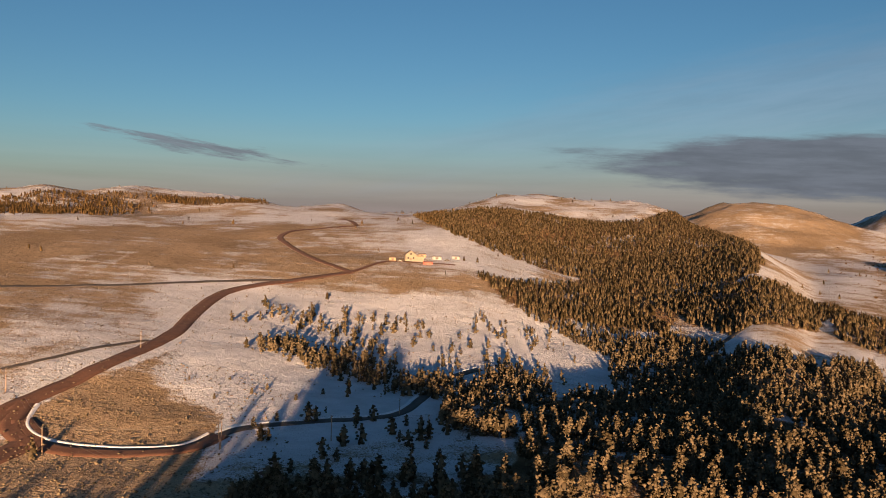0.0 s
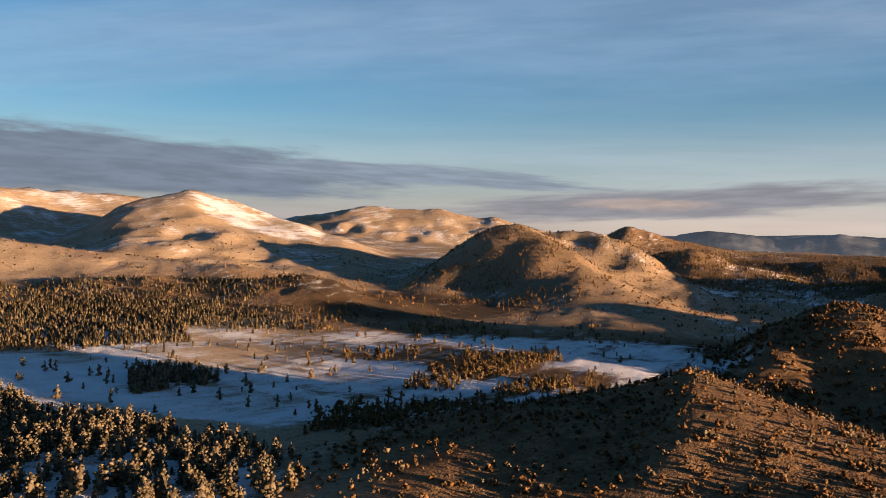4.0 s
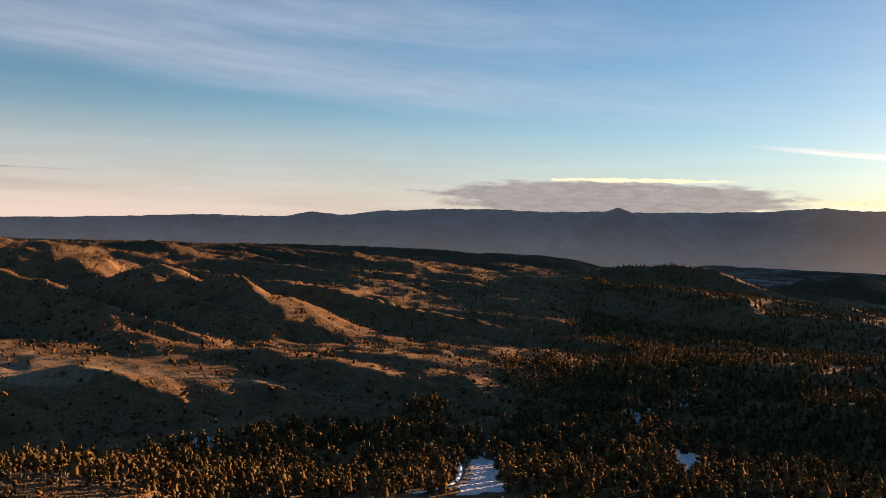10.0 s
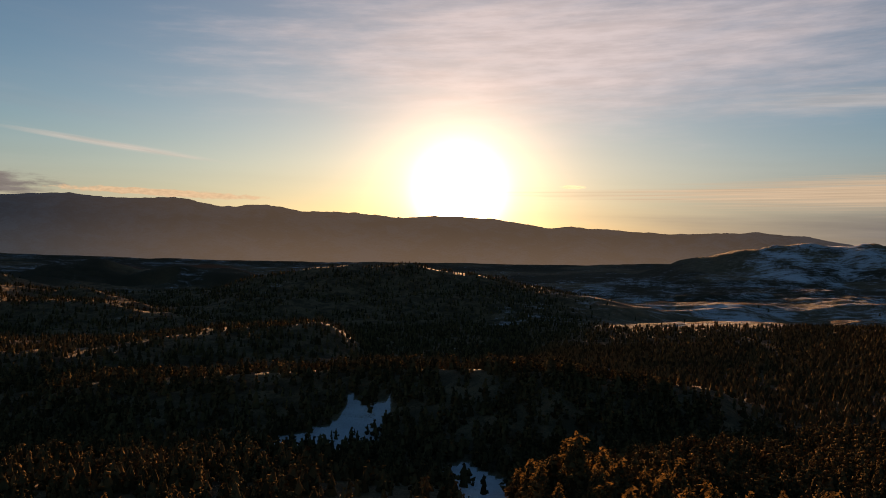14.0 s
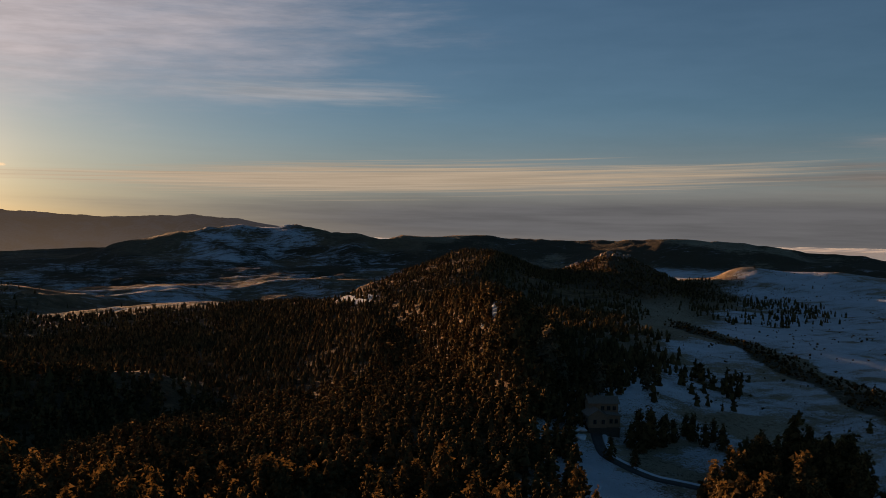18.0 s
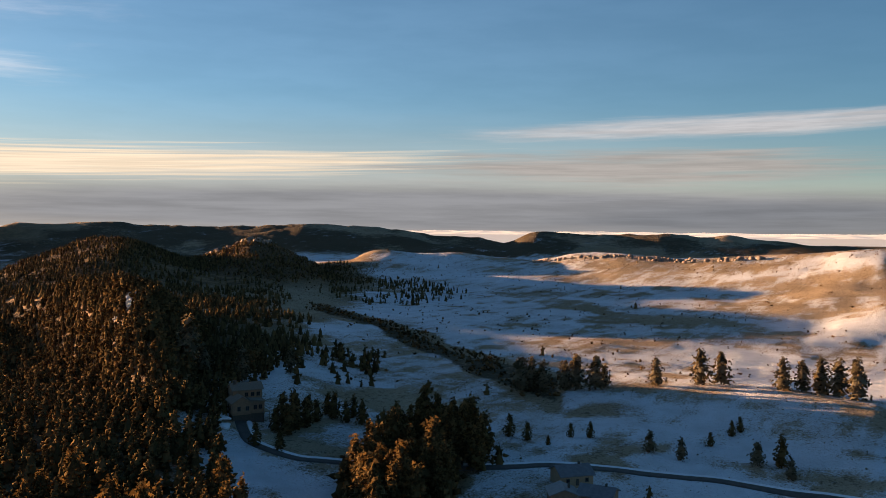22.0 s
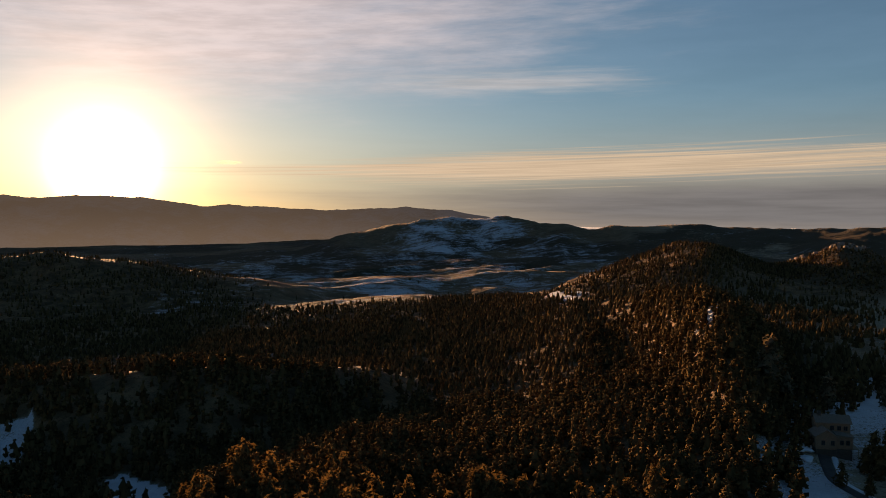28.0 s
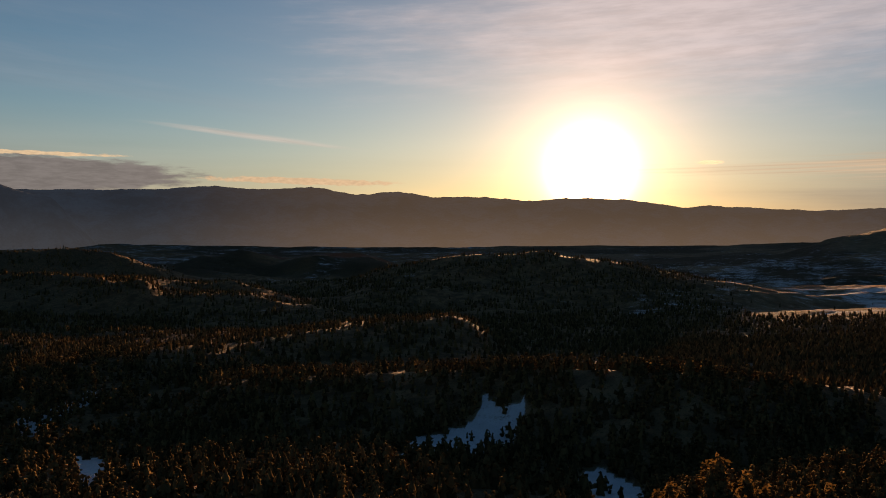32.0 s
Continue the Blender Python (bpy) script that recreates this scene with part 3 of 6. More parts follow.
ridge("house_knoll", 120, 130, (224.0, 370, 30), (226.6, 400, 32), (229.8, 420, 31), (232.4, 420, 26), (235.5, 400, 22))
ridge("pasture_mound", 140, 120, (245.1, 400, 12), (247.7, 420, 19), (252.5, 430, 22), (256.1, 440, 23), (261.2, 430, 26), (266.3, 400, 27))
ridge("shade_ridge", 85, 160, (156, 520, 10), (162, 500, 16), (168, 490, 22), (174, 475, 27), (180, 460, 31), (186, 455, 32), (191, 470, 28), (196, 500, 22))
ridge("spur_middle", 38, 60, (99.0, 590, 9), (100.3, 572, 8), (102.0, 550, 2), (103.8, 528, -5), (105.5, 508, -12), fade=2.0, point=0.7)
ridge("spur_east", 38, 60, (107.2, 580, 7), (108.6, 565, 6), (111.0, 545, 1), (113.3, 525, -5), (115.6, 506, -12), fade=2.0, point=0.7)
ridge("knob_hill", 150, 170, (100.5, 1050, 31), (101.7, 1033, 42), (102.8, 1017, 47), (103.9, 1000, 41), (105.7, 950, 35), (107.5, 900, 32), (108.6, 850, 22), (110.4, 820, 13), (113.4, 790, 8), (115.3, 760, 4), fade=2.5, point=0.6)
ridge("fold_hill", 140, 170, (110.0, 1150, 32), (111.3, 1125, 46), (113.4, 1100, 38), (115.6, 1000, 35), (117.9, 900, 27), (120.2, 880, 14), (122.9, 860, 2), (125.0, 840, -6), fade=2.5, point=0.6)
ridge("fold_between", 90, 140, (107.9, 990, 20), (109.7, 960, 32), (111.1, 930, 35), (112.6, 900, 28), (114.9, 877, 19), (116.8, 853, 13), (119.5, 830, 10), fade=2.5, point=0.6)
ridge("fold_east", 120, 200, (120.2, 1150, 24), (122.5, 1100, 18), (124.5, 1050, 12), (126.0, 1000, 8), (127.5, 950, 4), (129.5, 900, 0), (131.7, 850, -4), fade=2.5, point=0.6)
ridge("fold_far_east", 200, 250, (124.7, 1700, 53), (126.3, 1643, 45), (128.2, 1586, 36), (130.1, 1529, 30), (132.3, 1464, 24), (134.6, 1393, 18), (136.4, 1321, 10), (137.9, 1250, 2), fade=2.5, point=0.6)
ridge("fold_last", 160, 220, (133.5, 1500, 14), (135.6, 1457, 21), (137.4, 1414, 26), (139.9, 1371, 27), (142.3, 1329, 24), (144.9, 1286, 18), (147.5, 1243, 20), (149.6, 1200, 18), fade=3.0, point=0.6)
ridge("low_fold", 55, 110, (110.8, 680, 9), (113.5, 675, 8), (116.5, 665, 6), (119.6, 650, 3), (122.7, 635, 0), (125.0, 620, -2), fade=2.5, point=0.6)
ridge("wooded_edge", 260, 300, (140.0, 1750, 30), (143.0, 1700, 26), (145.0, 1700, 33), (146.3, 1700, 26), (148.2, 1700, 27), (150.2, 1700, 6), fade=2.5)
ridge("haze_knoll_wooded", 170, 200, (139.7, 1650, 24), (141.9, 1650, 35), (144.1, 1650, 43), (146.0, 1650, 42), (147.5, 1650, 35), (149.5, 1650, 28), (150.8, 1650, 12), fade=2.0, point=0.5)
ridge("haze_knolls_middle", 240, 260, (151.4, 2100, -14), (152.9, 2100, 2), (154.4, 2100, 18), (156.3, 2100, 29), (157.7, 2100, 19), (159.0, 2100, 5), fade=2.0, point=0.5)
ridge("haze_knolls_south", 220, 260, (159.4, 2000, 8), (161.2, 2000, 27), (162.7, 2000, 21), (164.2, 2000, 27), (165.4, 2000, 19), (166.2, 2000, 7), fade=2.0, point=0.5)
ridge("haze_hill_near", 330, 260, (162.8, 1450, -1), (164.9, 1450, 21), (166.7, 1450, 33), (168.8, 1450, 45), (171.9, 1450, 55), (173.5, 1450, 49), (175.1, 1450, 46), (176.7, 1450, 53), (178.6, 1450, 49), (181.5, 1450, 38), (185.0, 1440, 22), (189.0, 1420, 6), (193.0, 1400, -6), fade=6.0, point=0.5)
ridge("haze_fold", 150, 200, (144.2, 1350, 10), (148.0, 1350, 13), (150.3, 1350, 11), (153.0, 1350, 8), (155.6, 1350, 5), (158.7, 1350, -7), (161.3, 1350, -22), fade=2.0, point=0.5)
ridge("forest_slope", 520, 170, (186.0, 1100, -8), (192.0, 1150, -4), (196.0, 1150, 2), (200.6, 1150, 8), (203.7, 1100, 14), (207.0, 1000, 24), (210.3, 860, 38), fade=4.0)
ridge("rocky_knob", 180, 230, (209.0, 900, 34), (211.0, 800, 42), (213.9, 700, 53), (216.8, 560, 64), (219.0, 480, 70), (220.6, 460, 66), (221.8, 450, 56), fade=2.2)
spine("mesa_nose", 150, 210, (65.0, 1490, 92), (67.2, 1380, 66), (69.1, 1280, 36), (70.7, 1180, 16), (72.6, 1080, 2))

def plan_noise(scale, octaves=4):
    return fbm(XG / scale, YG / scale, octaves) - 0.5


def reach(v, lo, hi, soft):
    """One between lo and hi, fading over soft outside."""
    return np.clip((v - lo) / soft + 1, 0, 1) * np.clip((hi - v) / soft + 1, 0, 1)


# gullies, spurs and hummocks, stronger on the folded hills in the south-east
def spurs(long, short, lean, octaves=4):
    u, v = XG + lean * YG, YG - lean * XG
    w = WARP * 0.6
    return 1 - np.abs(fbm(u / long + w, v / short - w, octaves) - 0.5) * 4


fold = np.clip(1.35 - np.abs(BG - 118) / 42, 0, 1)
HEIGHT = BASE + RISE
HEIGHT += plan_noise(140) * np.clip(RG / 900, 0.15, 1) * 9
far_out = np.clip((2900 - RG) / 800, 0, 1)
far_out = far_out * (1 - 0.75 * reach(BG, 88, 116, 3) * reach(RG - np.interp(BG, [91, 96, 101, 106, 112, 117], [720, 650, 562, 560, 568, 562]), 0, 150, 25))
HEIGHT += (spurs(520, 170, 0.22) - 0.62) * 13 * fold * np.clip((RG - 640) / 250, 0, 1) * far_out
HEIGHT += (spurs(190, 75, 0.22) - 0.62) * 9 * fold * np.clip((RG - 430) / 100, 0, 1) * far_out
HEIGHT += (spurs(52, 40, 0.22, 3) - 0.62) * 3.0 * fold * np.clip((RG - 430) / 60, 0, 1) * far_out
valley = reach(BG, 147, 210, 6) * np.clip((RG - 1000) / 300, 0, 1) * np.clip((3600 - RG) / 600, 0, 1)
HEIGHT += (spurs(420, 170, 0.15) - 0.62) * 17 * valley + (spurs(150, 70, 0.15) - 0.62) * 5 * valley
hilly = np.clip(RISE / 45, 0, 1) * np.clip((RG - 480) / 500, 0, 1)
HEIGHT += (spurs(260, 260, 0.3, 5) - 0.3) * 9 * hilly + (spurs(90, 90, 0.2, 4) - 0.3) * 3 * hilly
HEIGHT += (spurs(64, 64, 0.3, 4) - 0.3) * 3.4 * np.clip(RISE / 22, 0, 1) * reach(BG, 26, 150, 5) * reach(RG, 450, 1900, 100) * np.where(RG - np.interp(BG, [91, 96, 101, 106, 112, 117], [720, 650, 562, 560, 568, 562]) > 0, np.where((BG > 92) & (BG < 118) & (RG < 760), 0.15, 1.0), 1.0)
HEIGHT += plan_noise(75, 4) * 5 * np.clip((RG - 1900) / 500, 0, 1) * np.clip(RISE / 25, 0, 1)
HEIGHT += plan_noise(22, 3) * 1.4


def height_at(b, r):
    """Height of the sheet at bearing and distance (arrays or numbers)."""
    b = np.asarray(b, float) % 360 * NB / 360
    q = np.log(np.maximum(np.asarray(r, float), R0) / R0) / math.log(R1 / R0) * (NR - 1)
    i, j = np.floor(b).astype(int), np.clip(np.floor(q).astype(int), 0, NR - 2)
    u, v = b - i, q - j
    i, i2 = i % NB, (i + 1) % NB
    return (HEIGHT[i, j] * (1 - u) + HEIGHT[i2, j] * u) * (1 - v) + (HEIGHT[i, j + 1] * (1 - u) + HEIGHT[i2, j + 1] * u) * v


def spot(b, r, lift=0.0):
    """A place on the ground."""
    return Vector((r * math.sin(radians(b)), r * math.cos(radians(b)), float(height_at(b, r)) + lift))


def blob(b, r, b0, bw, r0, rw):
    """One inside an oval patch of the plan, falling off to nought outside it."""
    d = ((b - b0 + 180) % 360 - 180) / bw
    e = (r - r0) / rw
    return np.clip(1.6 - (d * d + e * e), 0, 1)


def patch(b, r, *ring):
    """One inside a closed line of (bearing, distance) on the plan, nought outside."""
    t, q = (b + 60) % 360 - 60, np.log(np.maximum(r, 1.0))
    within = np.zeros(np.shape(t), bool)
    for (b0, r0), (b1, r1) in zip(ring, ring[1:] + ring[:1]):
        if b0 != b1:
            across = (np.minimum(b0, b1) <= t) & (t < np.maximum(b0, b1))
            within ^= across & (q < math.log(r0) + (t - b0) / (b1 - b0) * math.log(r1 / r0))
    return within * 1.0


def snow_at(b, r):
    s = 0.22 + 0.12 * np.clip((r - 1400) / 300, 0, 1) * reach((b + 60) % 360 - 60, -60, 80, 8)
    turn = (b + 60) % 360 - 60
    north = reach(turn, -60, 27, 6)
    s = np.maximum(s, north * reach(r, 0, 3000, 400) * 0.55)
    s = np.maximum(s, reach(turn, -18, 14, 4) * reach(r, 330, 640, 60) * 0.9)
    s = s - blob(b, r, 339, 6, 345, 40) * 0.42 - blob(b, r, 336, 8, 285, 40) * 0.4
    s = s - reach(turn, -60, -4, 4) * reach(r, 640, 800, 80) * 0.12
    s = np.maximum(s, blob(b, r, 2, 5, 900, 160) * 0.85)
    s = np.maximum(s, blob(b, r, 22, 6, 1250, 350) * 0.38) - blob(b, r, 21, 5, 2200, 500) * 0.28
    s = np.maximum(s, reach(turn, 24, 80, 5) * reach(r, 400, 760, 80) * 0.55)
    s = s - blob(b, r, 80, 18, 340, 110) * 0.9
    s = np.maximum(s, blob(b, r, 33, 9, 2900, 600) * 0.40)
    s = np.maximum(s, blob(b, r, 48, 5, 2300, 400) * 0.55)
    s = np.maximum(s, blob(b, r, 38, 12, 285, 70) * 0.60)
    s = s - reach(turn, 80, 150, 8) * reach(r, 380, 3000, 60) * 0.16
    s = np.maximum(s, reach(turn, 150, 222, 8) * reach(r, 200, 900, 100) * 0.46)
    s = np.maximum(s, reach(turn, 183, 212, 4) * reach(r, 900, 2600, 100) * 0.34)
    s = np.maximum(s, blob(b, r, 195, 3, 1150, 60) * 0.45)
    s = np.maximum(s, blob(b, r, 199, 5, 1500, 120) * 0.5)
    s = np.maximum(s, blob(b, r, 202, 5, 2750, 350) * 0.5)
    s = np.maximum(s, reach(turn, 227, 300, 5) * reach(r, 0, 2100, 200) * 0.64)
    s = np.maximum(s, reach(turn, 222, 228, 2) * reach(r, 250, 700, 60) * 0.48)
    s = s - blob(b, r, 264, 6, 960, 130) * 0.28 - blob(b, r, 256, 12, 1350, 160) * 0.20 - blob(b, r, 228, 6, 1300, 280) * 0.5 - blob(b, r, 216, 8, 1250, 350) * 0.4
    s = s - brush_strip(turn, r) * 0.7
    s = np.maximum(s, reach(turn, 130, 172, 5) * reach(r, 2700, 4000, 150) * 0.32)
    s = np.maximum(s, reach(turn, 100, 150, 3) * reach(r, 370, 440, 15) * 0.36)
    s = s - blob(b, r, 227, 6, 1050, 420) * 0.5
    s = np.maximum(s, reach(turn, 77, 86, 3) * reach(r, 900, 2600, 150) * 0.34)
    s = s * (1 - 0.6 * blob(b, r, 211.0, 8, 450, 200))
    s = np.maximum(s, blob(b, r, 226.5, 4.5, 350, 80) * 0.75)
    s = np.maximum(s, blob(b, r, 218.5, 1.5, 470, 16) * 0.6)
    for ring in (((132.0, 394), (134.2, 441), (134.6, 376), (135.4, 307), (131.7, 303)),
                 ((142.6, 525), (147.1, 565), (147.4, 552), (144.6, 509), (144.6, 468)),
                 ((145.6, 456), (147.2, 420), (147.9, 351), (147.0, 335), (146.0, 388)),
                 ((112.5, 461), (117.0, 458), (116.9, 441), (113.6, 432)),
                 ((171.5, 442), (172.2, 460), (173.7, 444), (175.1, 446), (174.6, 399), (171.1, 392), (167.7, 378), (168.0, 426)),
                 ((180.3, 368), (181.8, 378), (185.1, 351), (186.6, 291), (185.9, 242), (182.6, 259))):
        s = np.maximum(s, patch(b, r, *ring) * 0.85)
    s = np.maximum(s, patch(b, r, (25.2, 657), (30.4, 651), (39.6, 603), (47.2, 514), (56.4, 450), (54.7, 402), (43.5, 396), (35.8, 458), (31.9, 502), (28.1, 606)) * 0.72)
    s = np.maximum(s, patch(b, r, (43.0, 751), (47.1, 805), (54.5, 673), (63.1, 568), (66.7, 556), (66.8, 524), (58.1, 470), (51.0, 535), (43.4, 627)) * 0.50)
    s = s - patch(b, r, (242.3, 1054), (246.1, 1057), (250.6, 943), (254.2, 841), (259.5, 808), (263.4, 706), (267.1, 714), (267.1, 565), (263.5, 618), (256.7, 699), (249.5, 718), (248.0, 785), (250.6, 846), (245.7, 970)) * 0.24
    s = s - patch(b, r, (-27.7, 953), (-19.7, 1015), (-10.0, 1093), (-8.5, 915), (-13.7, 726), (-21.3, 697), (-19.6, 805), (-27.7, 718)) * 0.18 - patch(b, r, (-24.5, 380), (-17.8, 444), (-17.1, 383), (-14.2, 354), (-16.7, 317), (-21.2, 318), (-25.1, 339), (-26.1, 363)) * 0.34
    return s


def brush_strip(t, r):
    """The brushy gully that comes down beside the snowy pastures."""
    return reach(t, 231, 247, 1.0) * reach(r - np.interp(t, [231, 237, 241.5, 247], [820, 640, 520, 450]), -38, 34, 14)


def pines_at(b, r):
    """How thick the pines stand, from nought to one."""
    t = (b + 60) % 360 - 60
    d = 0.0012 + 0 * r
    d = np.maximum(d, reach(t, -12, 8, 2) * reach(r, 200, 285, 10) * 0.6)
    d = np.maximum(d, reach(t, -14, 5, 2) * reach(r, 285, 350, 10) * 0.07)
    d = np.maximum(d, reach(t, -12, 6, 3) * reach(r, 430, 560, 40) * 0.10)
    d = np.maximum(d, blob(b, r, 45, 14, 1050, 90) * 0.25)
    d = np.maximum(d, blob(b, r, 56, 4, 640, 25) * 0.35)
    d = np.maximum(d, blob(b, r, 60, 8, 420, 35) * 0.35)
    d = np.maximum(d, blob(b, r, 344.5, 3.5, 1400, 60) * 0.7)
    d = np.maximum(d, blob(b, r, 336, 4.5, 1280, 110) * 0.9)
    d = np.maximum(d, reach(t, 82, 150, 6) * reach(r, 800, 2400, 80) * 0.09)
    d = np.maximum(d, reach(t, 99, 150, 3) * reach(r, 320, 445, 20) * 0.8)
    d = np.maximum(d, reach(t, 140, 205, 6) * reach(r, 280, 1100, 50) * 0.85)
    d = np.maximum(d, reach(t, 183, 221.5, 1.5) * reach(r, 150, 470, 40) * 0.95)
    d = np.maximum(d, reach(t, 215, 226, 1.0) * reach(r, 190, 305, 10) * 0.75)
    d = np.maximum(d, reach(t, 183, 226, 2) * reach(r, 450, 700, 40) * 0.95)
    d = np.maximum(d, reach(t, 222, 229, 2) * reach(r, 470, 700, 30) * 0.5)
    d = np.maximum(d, blob(b, r, 228, 5, 1300, 200) * 0.3)
    d = np.maximum(d, blob(b, r, 217, 7, 1250, 240) * 0.75)
    d = np.maximum(d, blob(b, r, 236, 4, 1050, 180) * 0.30)
    d = np.maximum(d, blob(b, r, 221, 6.5, 900, 230) * 0.55)
    d = np.maximum(d, blob(b, r, 238.0, 4.0, 290, 55) * 0.95)
    d = np.maximum(d, blob(b, r, 64, 6, 1250, 200) * 0.35)
    d = np.maximum(d, reach(t, 30, 80, 5) * reach(r, 430, 900, 60) * 0.025)
    for much, ring in ((1.0, ((-2.1, 1221), (0.6, 1233), (8.2, 1418), (13.0, 1328), (17.3, 2046), (20.4, 1238), (20.6, 943), (18.8, 895), (22.5, 889), (25.1, 898), (23.8, 703), (19.2, 617), (15.7, 725), (15.0, 651), (18.9, 602), (15.1, 556), (12.1, 548), (8.4, 594), (5.7, 613), (3.7, 674), (2.2, 717), (8.3, 851), (9.0, 911), (4.4, 896), (0.6, 941))),
                       (1.0, ((0.4, 419), (4.6, 490), (7.0, 429), (12.2, 460), (15.8, 448), (19.4, 412), (22.7, 451), (25.8, 605), (27.9, 594), (28.2, 287), (-2.8, 251), (-0.6, 274), (4.0, 299), (4.8, 325), (0.5, 346))),
                       (0.75, ((-12.9, 477), (-10.7, 505), (-6.1, 479), (-3.0, 451), (0.4, 445), (0.5, 393), (-2.2, 404), (-5.3, 424), (-9.9, 454))),
                       (0.8, ((24.4, 890), (27.3, 854), (35.6, 1009), (41.7, 1025), (48.6, 908), (42.9, 789), (43.0, 666), (36.5, 647), (30.4, 656), (24.8, 683))),
                       (0.85, ((11.1, 615), (17.5, 586), (25.2, 540), (28.9, 528), (33.5, 470), (35.4, 400), (39.7, 394), (43.5, 367), (42.0, 318), (38.2, 300), (33.6, 305), (29.0, 305), (27.6, 248), (11.2, 267))),
                       (0.8, ((39.6, 525), (40.7, 555), (44.9, 559), (45.7, 505), (40.4, 461))),
                       (0.8, ((57.5, 511), (58.2, 567), (59.7, 618), (63.5, 666), (67.3, 704), (67.7, 629), (65.1, 578), (63.5, 550), (61.3, 529), (59.8, 504))),
                       (0.8, ((50.2, 337), (52.4, 369), (56.8, 370), (60.5, 452), (67.4, 504), (75.0, 369), (71.2, 581), (65.9, 533), (58.3, 452), (52.4, 392))),
                       (0.75, ((99.1, 479), (104.2, 427), (109.5, 442), (116.7, 447), (121.2, 484), (126.6, 469), (128.8, 547), (131.9, 508), (131.6, 436), (132.0, 304), (119.1, 297), (111.4, 275), (104.2, 281))),
                       (1.0, ((134.5, 442), (137.8, 468), (144.6, 468), (146.3, 373), (150.0, 346), (135.4, 307))),
                       (1.0, ((200.6, 1009), (203.7, 1077), (210.3, 805), (216.8, 988), (219.7, 966), (221.3, 448), (219.8, 425), (221.3, 370), (217.6, 364), (221.4, 237), (200.7, 268)))):
        d = np.maximum(d, patch(b, r, *ring) * much)
    d = np.maximum(d, reach(t, 66, 100, 3) * reach(r, 1700, 3500, 100) * 0.5)
    d = np.maximum(d, reach(t, 140, 187, 3) * reach(r, 1150, 1560, 60) * 0.42)
    d = np.maximum(d, blob(b, r, 39, 11, 285, 60) * 0.42)
    d = np.maximum(d, reach(t, 220, 225.5, 0.6) * reach(r, 290, 430, 15) * 0.35)
    d = np.maximum(d, reach(t, 225, 234, 1) * reach(r, 395, 520, 15) * 0.28)
    d = np.maximum(d, reach(t, 44, 62, 3) * reach(r, 800, 900, 20) * 0.25)
    d = np.maximum(d, patch(b, r, (211, 800), (214, 650), (217, 500), (222, 440), (223, 400), (219, 380), (212, 400)) * 1.3)
    d = d * (1 - 0.7 * blob(b, r, 218.5, 1.5, 470, 16))
    rim = np.interp(t, [90, 98, 106, 111, 116], [332, 312, 288, 272, 256])
    d = d * (1 - 0.95 * reach(t, 70, 114, 2) * reach(r - rim, -200, 6, 6))
    for ring in (((132.0, 394), (134.2, 441), (134.6, 376), (135.4, 307), (131.7, 303)), ((145.6, 456), (147.2, 420), (147.9, 351), (147.0, 335), (146.0, 388)), ((171.5, 442), (172.2, 460), (173.7, 444), (175.1, 446), (174.6, 399), (171.1, 392), (167.7, 378), (168.0, 426)), ((180.3, 368), (181.8, 378), (185.1, 351), (186.6, 291), (185.9, 242), (182.6, 259))):
        d = d * (1 - 0.93 * patch(b, r, *ring))
    d = d * (1 - 0.97 * blob(b, r, 230, 4.0, 385, 60))
    return d


def wander(b, r):
    """Bearing and distance moved about by noise, so that no edge in the plan runs smooth."""
    x, y = r * np.sin(np.radians(b)), r * np.cos(np.radians(b))
    u = (fbm(x / 70, y / 70, 4) - 0.5) + (fbm(x / 300 + 5, y / 300, 2) - 0.5)
    v = (fbm(x / 70 + 40, y / 70 - 31, 4) - 0.5) + (fbm(x / 300 + 9, y / 300 - 7, 2) - 0.5)
    return b + u * 45 / (1 + r / 900) / np.maximum(r, 200) * 57.3 * 0.7, r + v * (18 + r * 0.06)


SNOW, WOODS = snow_at(*wander(BG, RG)), pines_at(*wander(BG, RG))
snowdrift = (fbm(XG / 60, YG / 110, 5, 0.6) - 0.5) * 1.0
SNOW = SNOW + snowdrift * np.clip(SNOW * 2, 0, 1) - np.clip(WOODS - 0.3, 0, 1) * (0.38 + 0.35 * reach(BG, 140, 221, 3))
SNOW -= np.clip(fbm(XG / 26, YG / 26, 4) - 0.56, 0, 1) * 1.8 * reach(BG, 226, 270, 3) * reach(RG, 250, 1100, 60)
# scrub cover; on the rocky crown hill it also paints in shade
scrub_and_shade = np.clip(np.maximum(reach(BG, 150, 290, 8) * reach(RG, 1900, 5000, 200), reach(BG, 84, 150, 8) * reach(RG, 1900, 5000, 400) * 0.3) * (0.15 + 1.5 * (fbm(XG / 260, YG / 260, 4) - 0.2)) + blob(BG, RG, 226, 8, 1320, 260) * 0.5 + reach(BG, 56, 150, 8) * reach(RG, 200, 2500, 200) * 0.46 + blob(BG, RG, 44, 18, 1050, 170) * 0.4 + brush_strip(BG, RG) * 0.6, 0, 1)


def sheet_mesh(name, verts, faces, mat, smooth=True):
    """A mesh of equal polygons from arrays."""
    mesh = bpy.data.meshes.new(name)
    k = faces.shape[1]
    mesh.vertices.add(len(verts))
    mesh.vertices.foreach_set("co", np.ascontiguousarray(verts, np.float32).ravel())
    mesh.loops.add(faces.size)
    mesh.loops.foreach_set("vertex_index", np.ascontiguousarray(faces, np.int32).ravel())
    mesh.polygons.add(len(faces))
    mesh.polygons.foreach_set("loop_start", np.arange(0, faces.size, k, dtype=np.int32))
    mesh.polygons.foreach_set("use_smooth", np.full(len(faces), smooth))
    mesh.materials.append(mat)
    mesh.update(calc_edges=True)
    return mesh


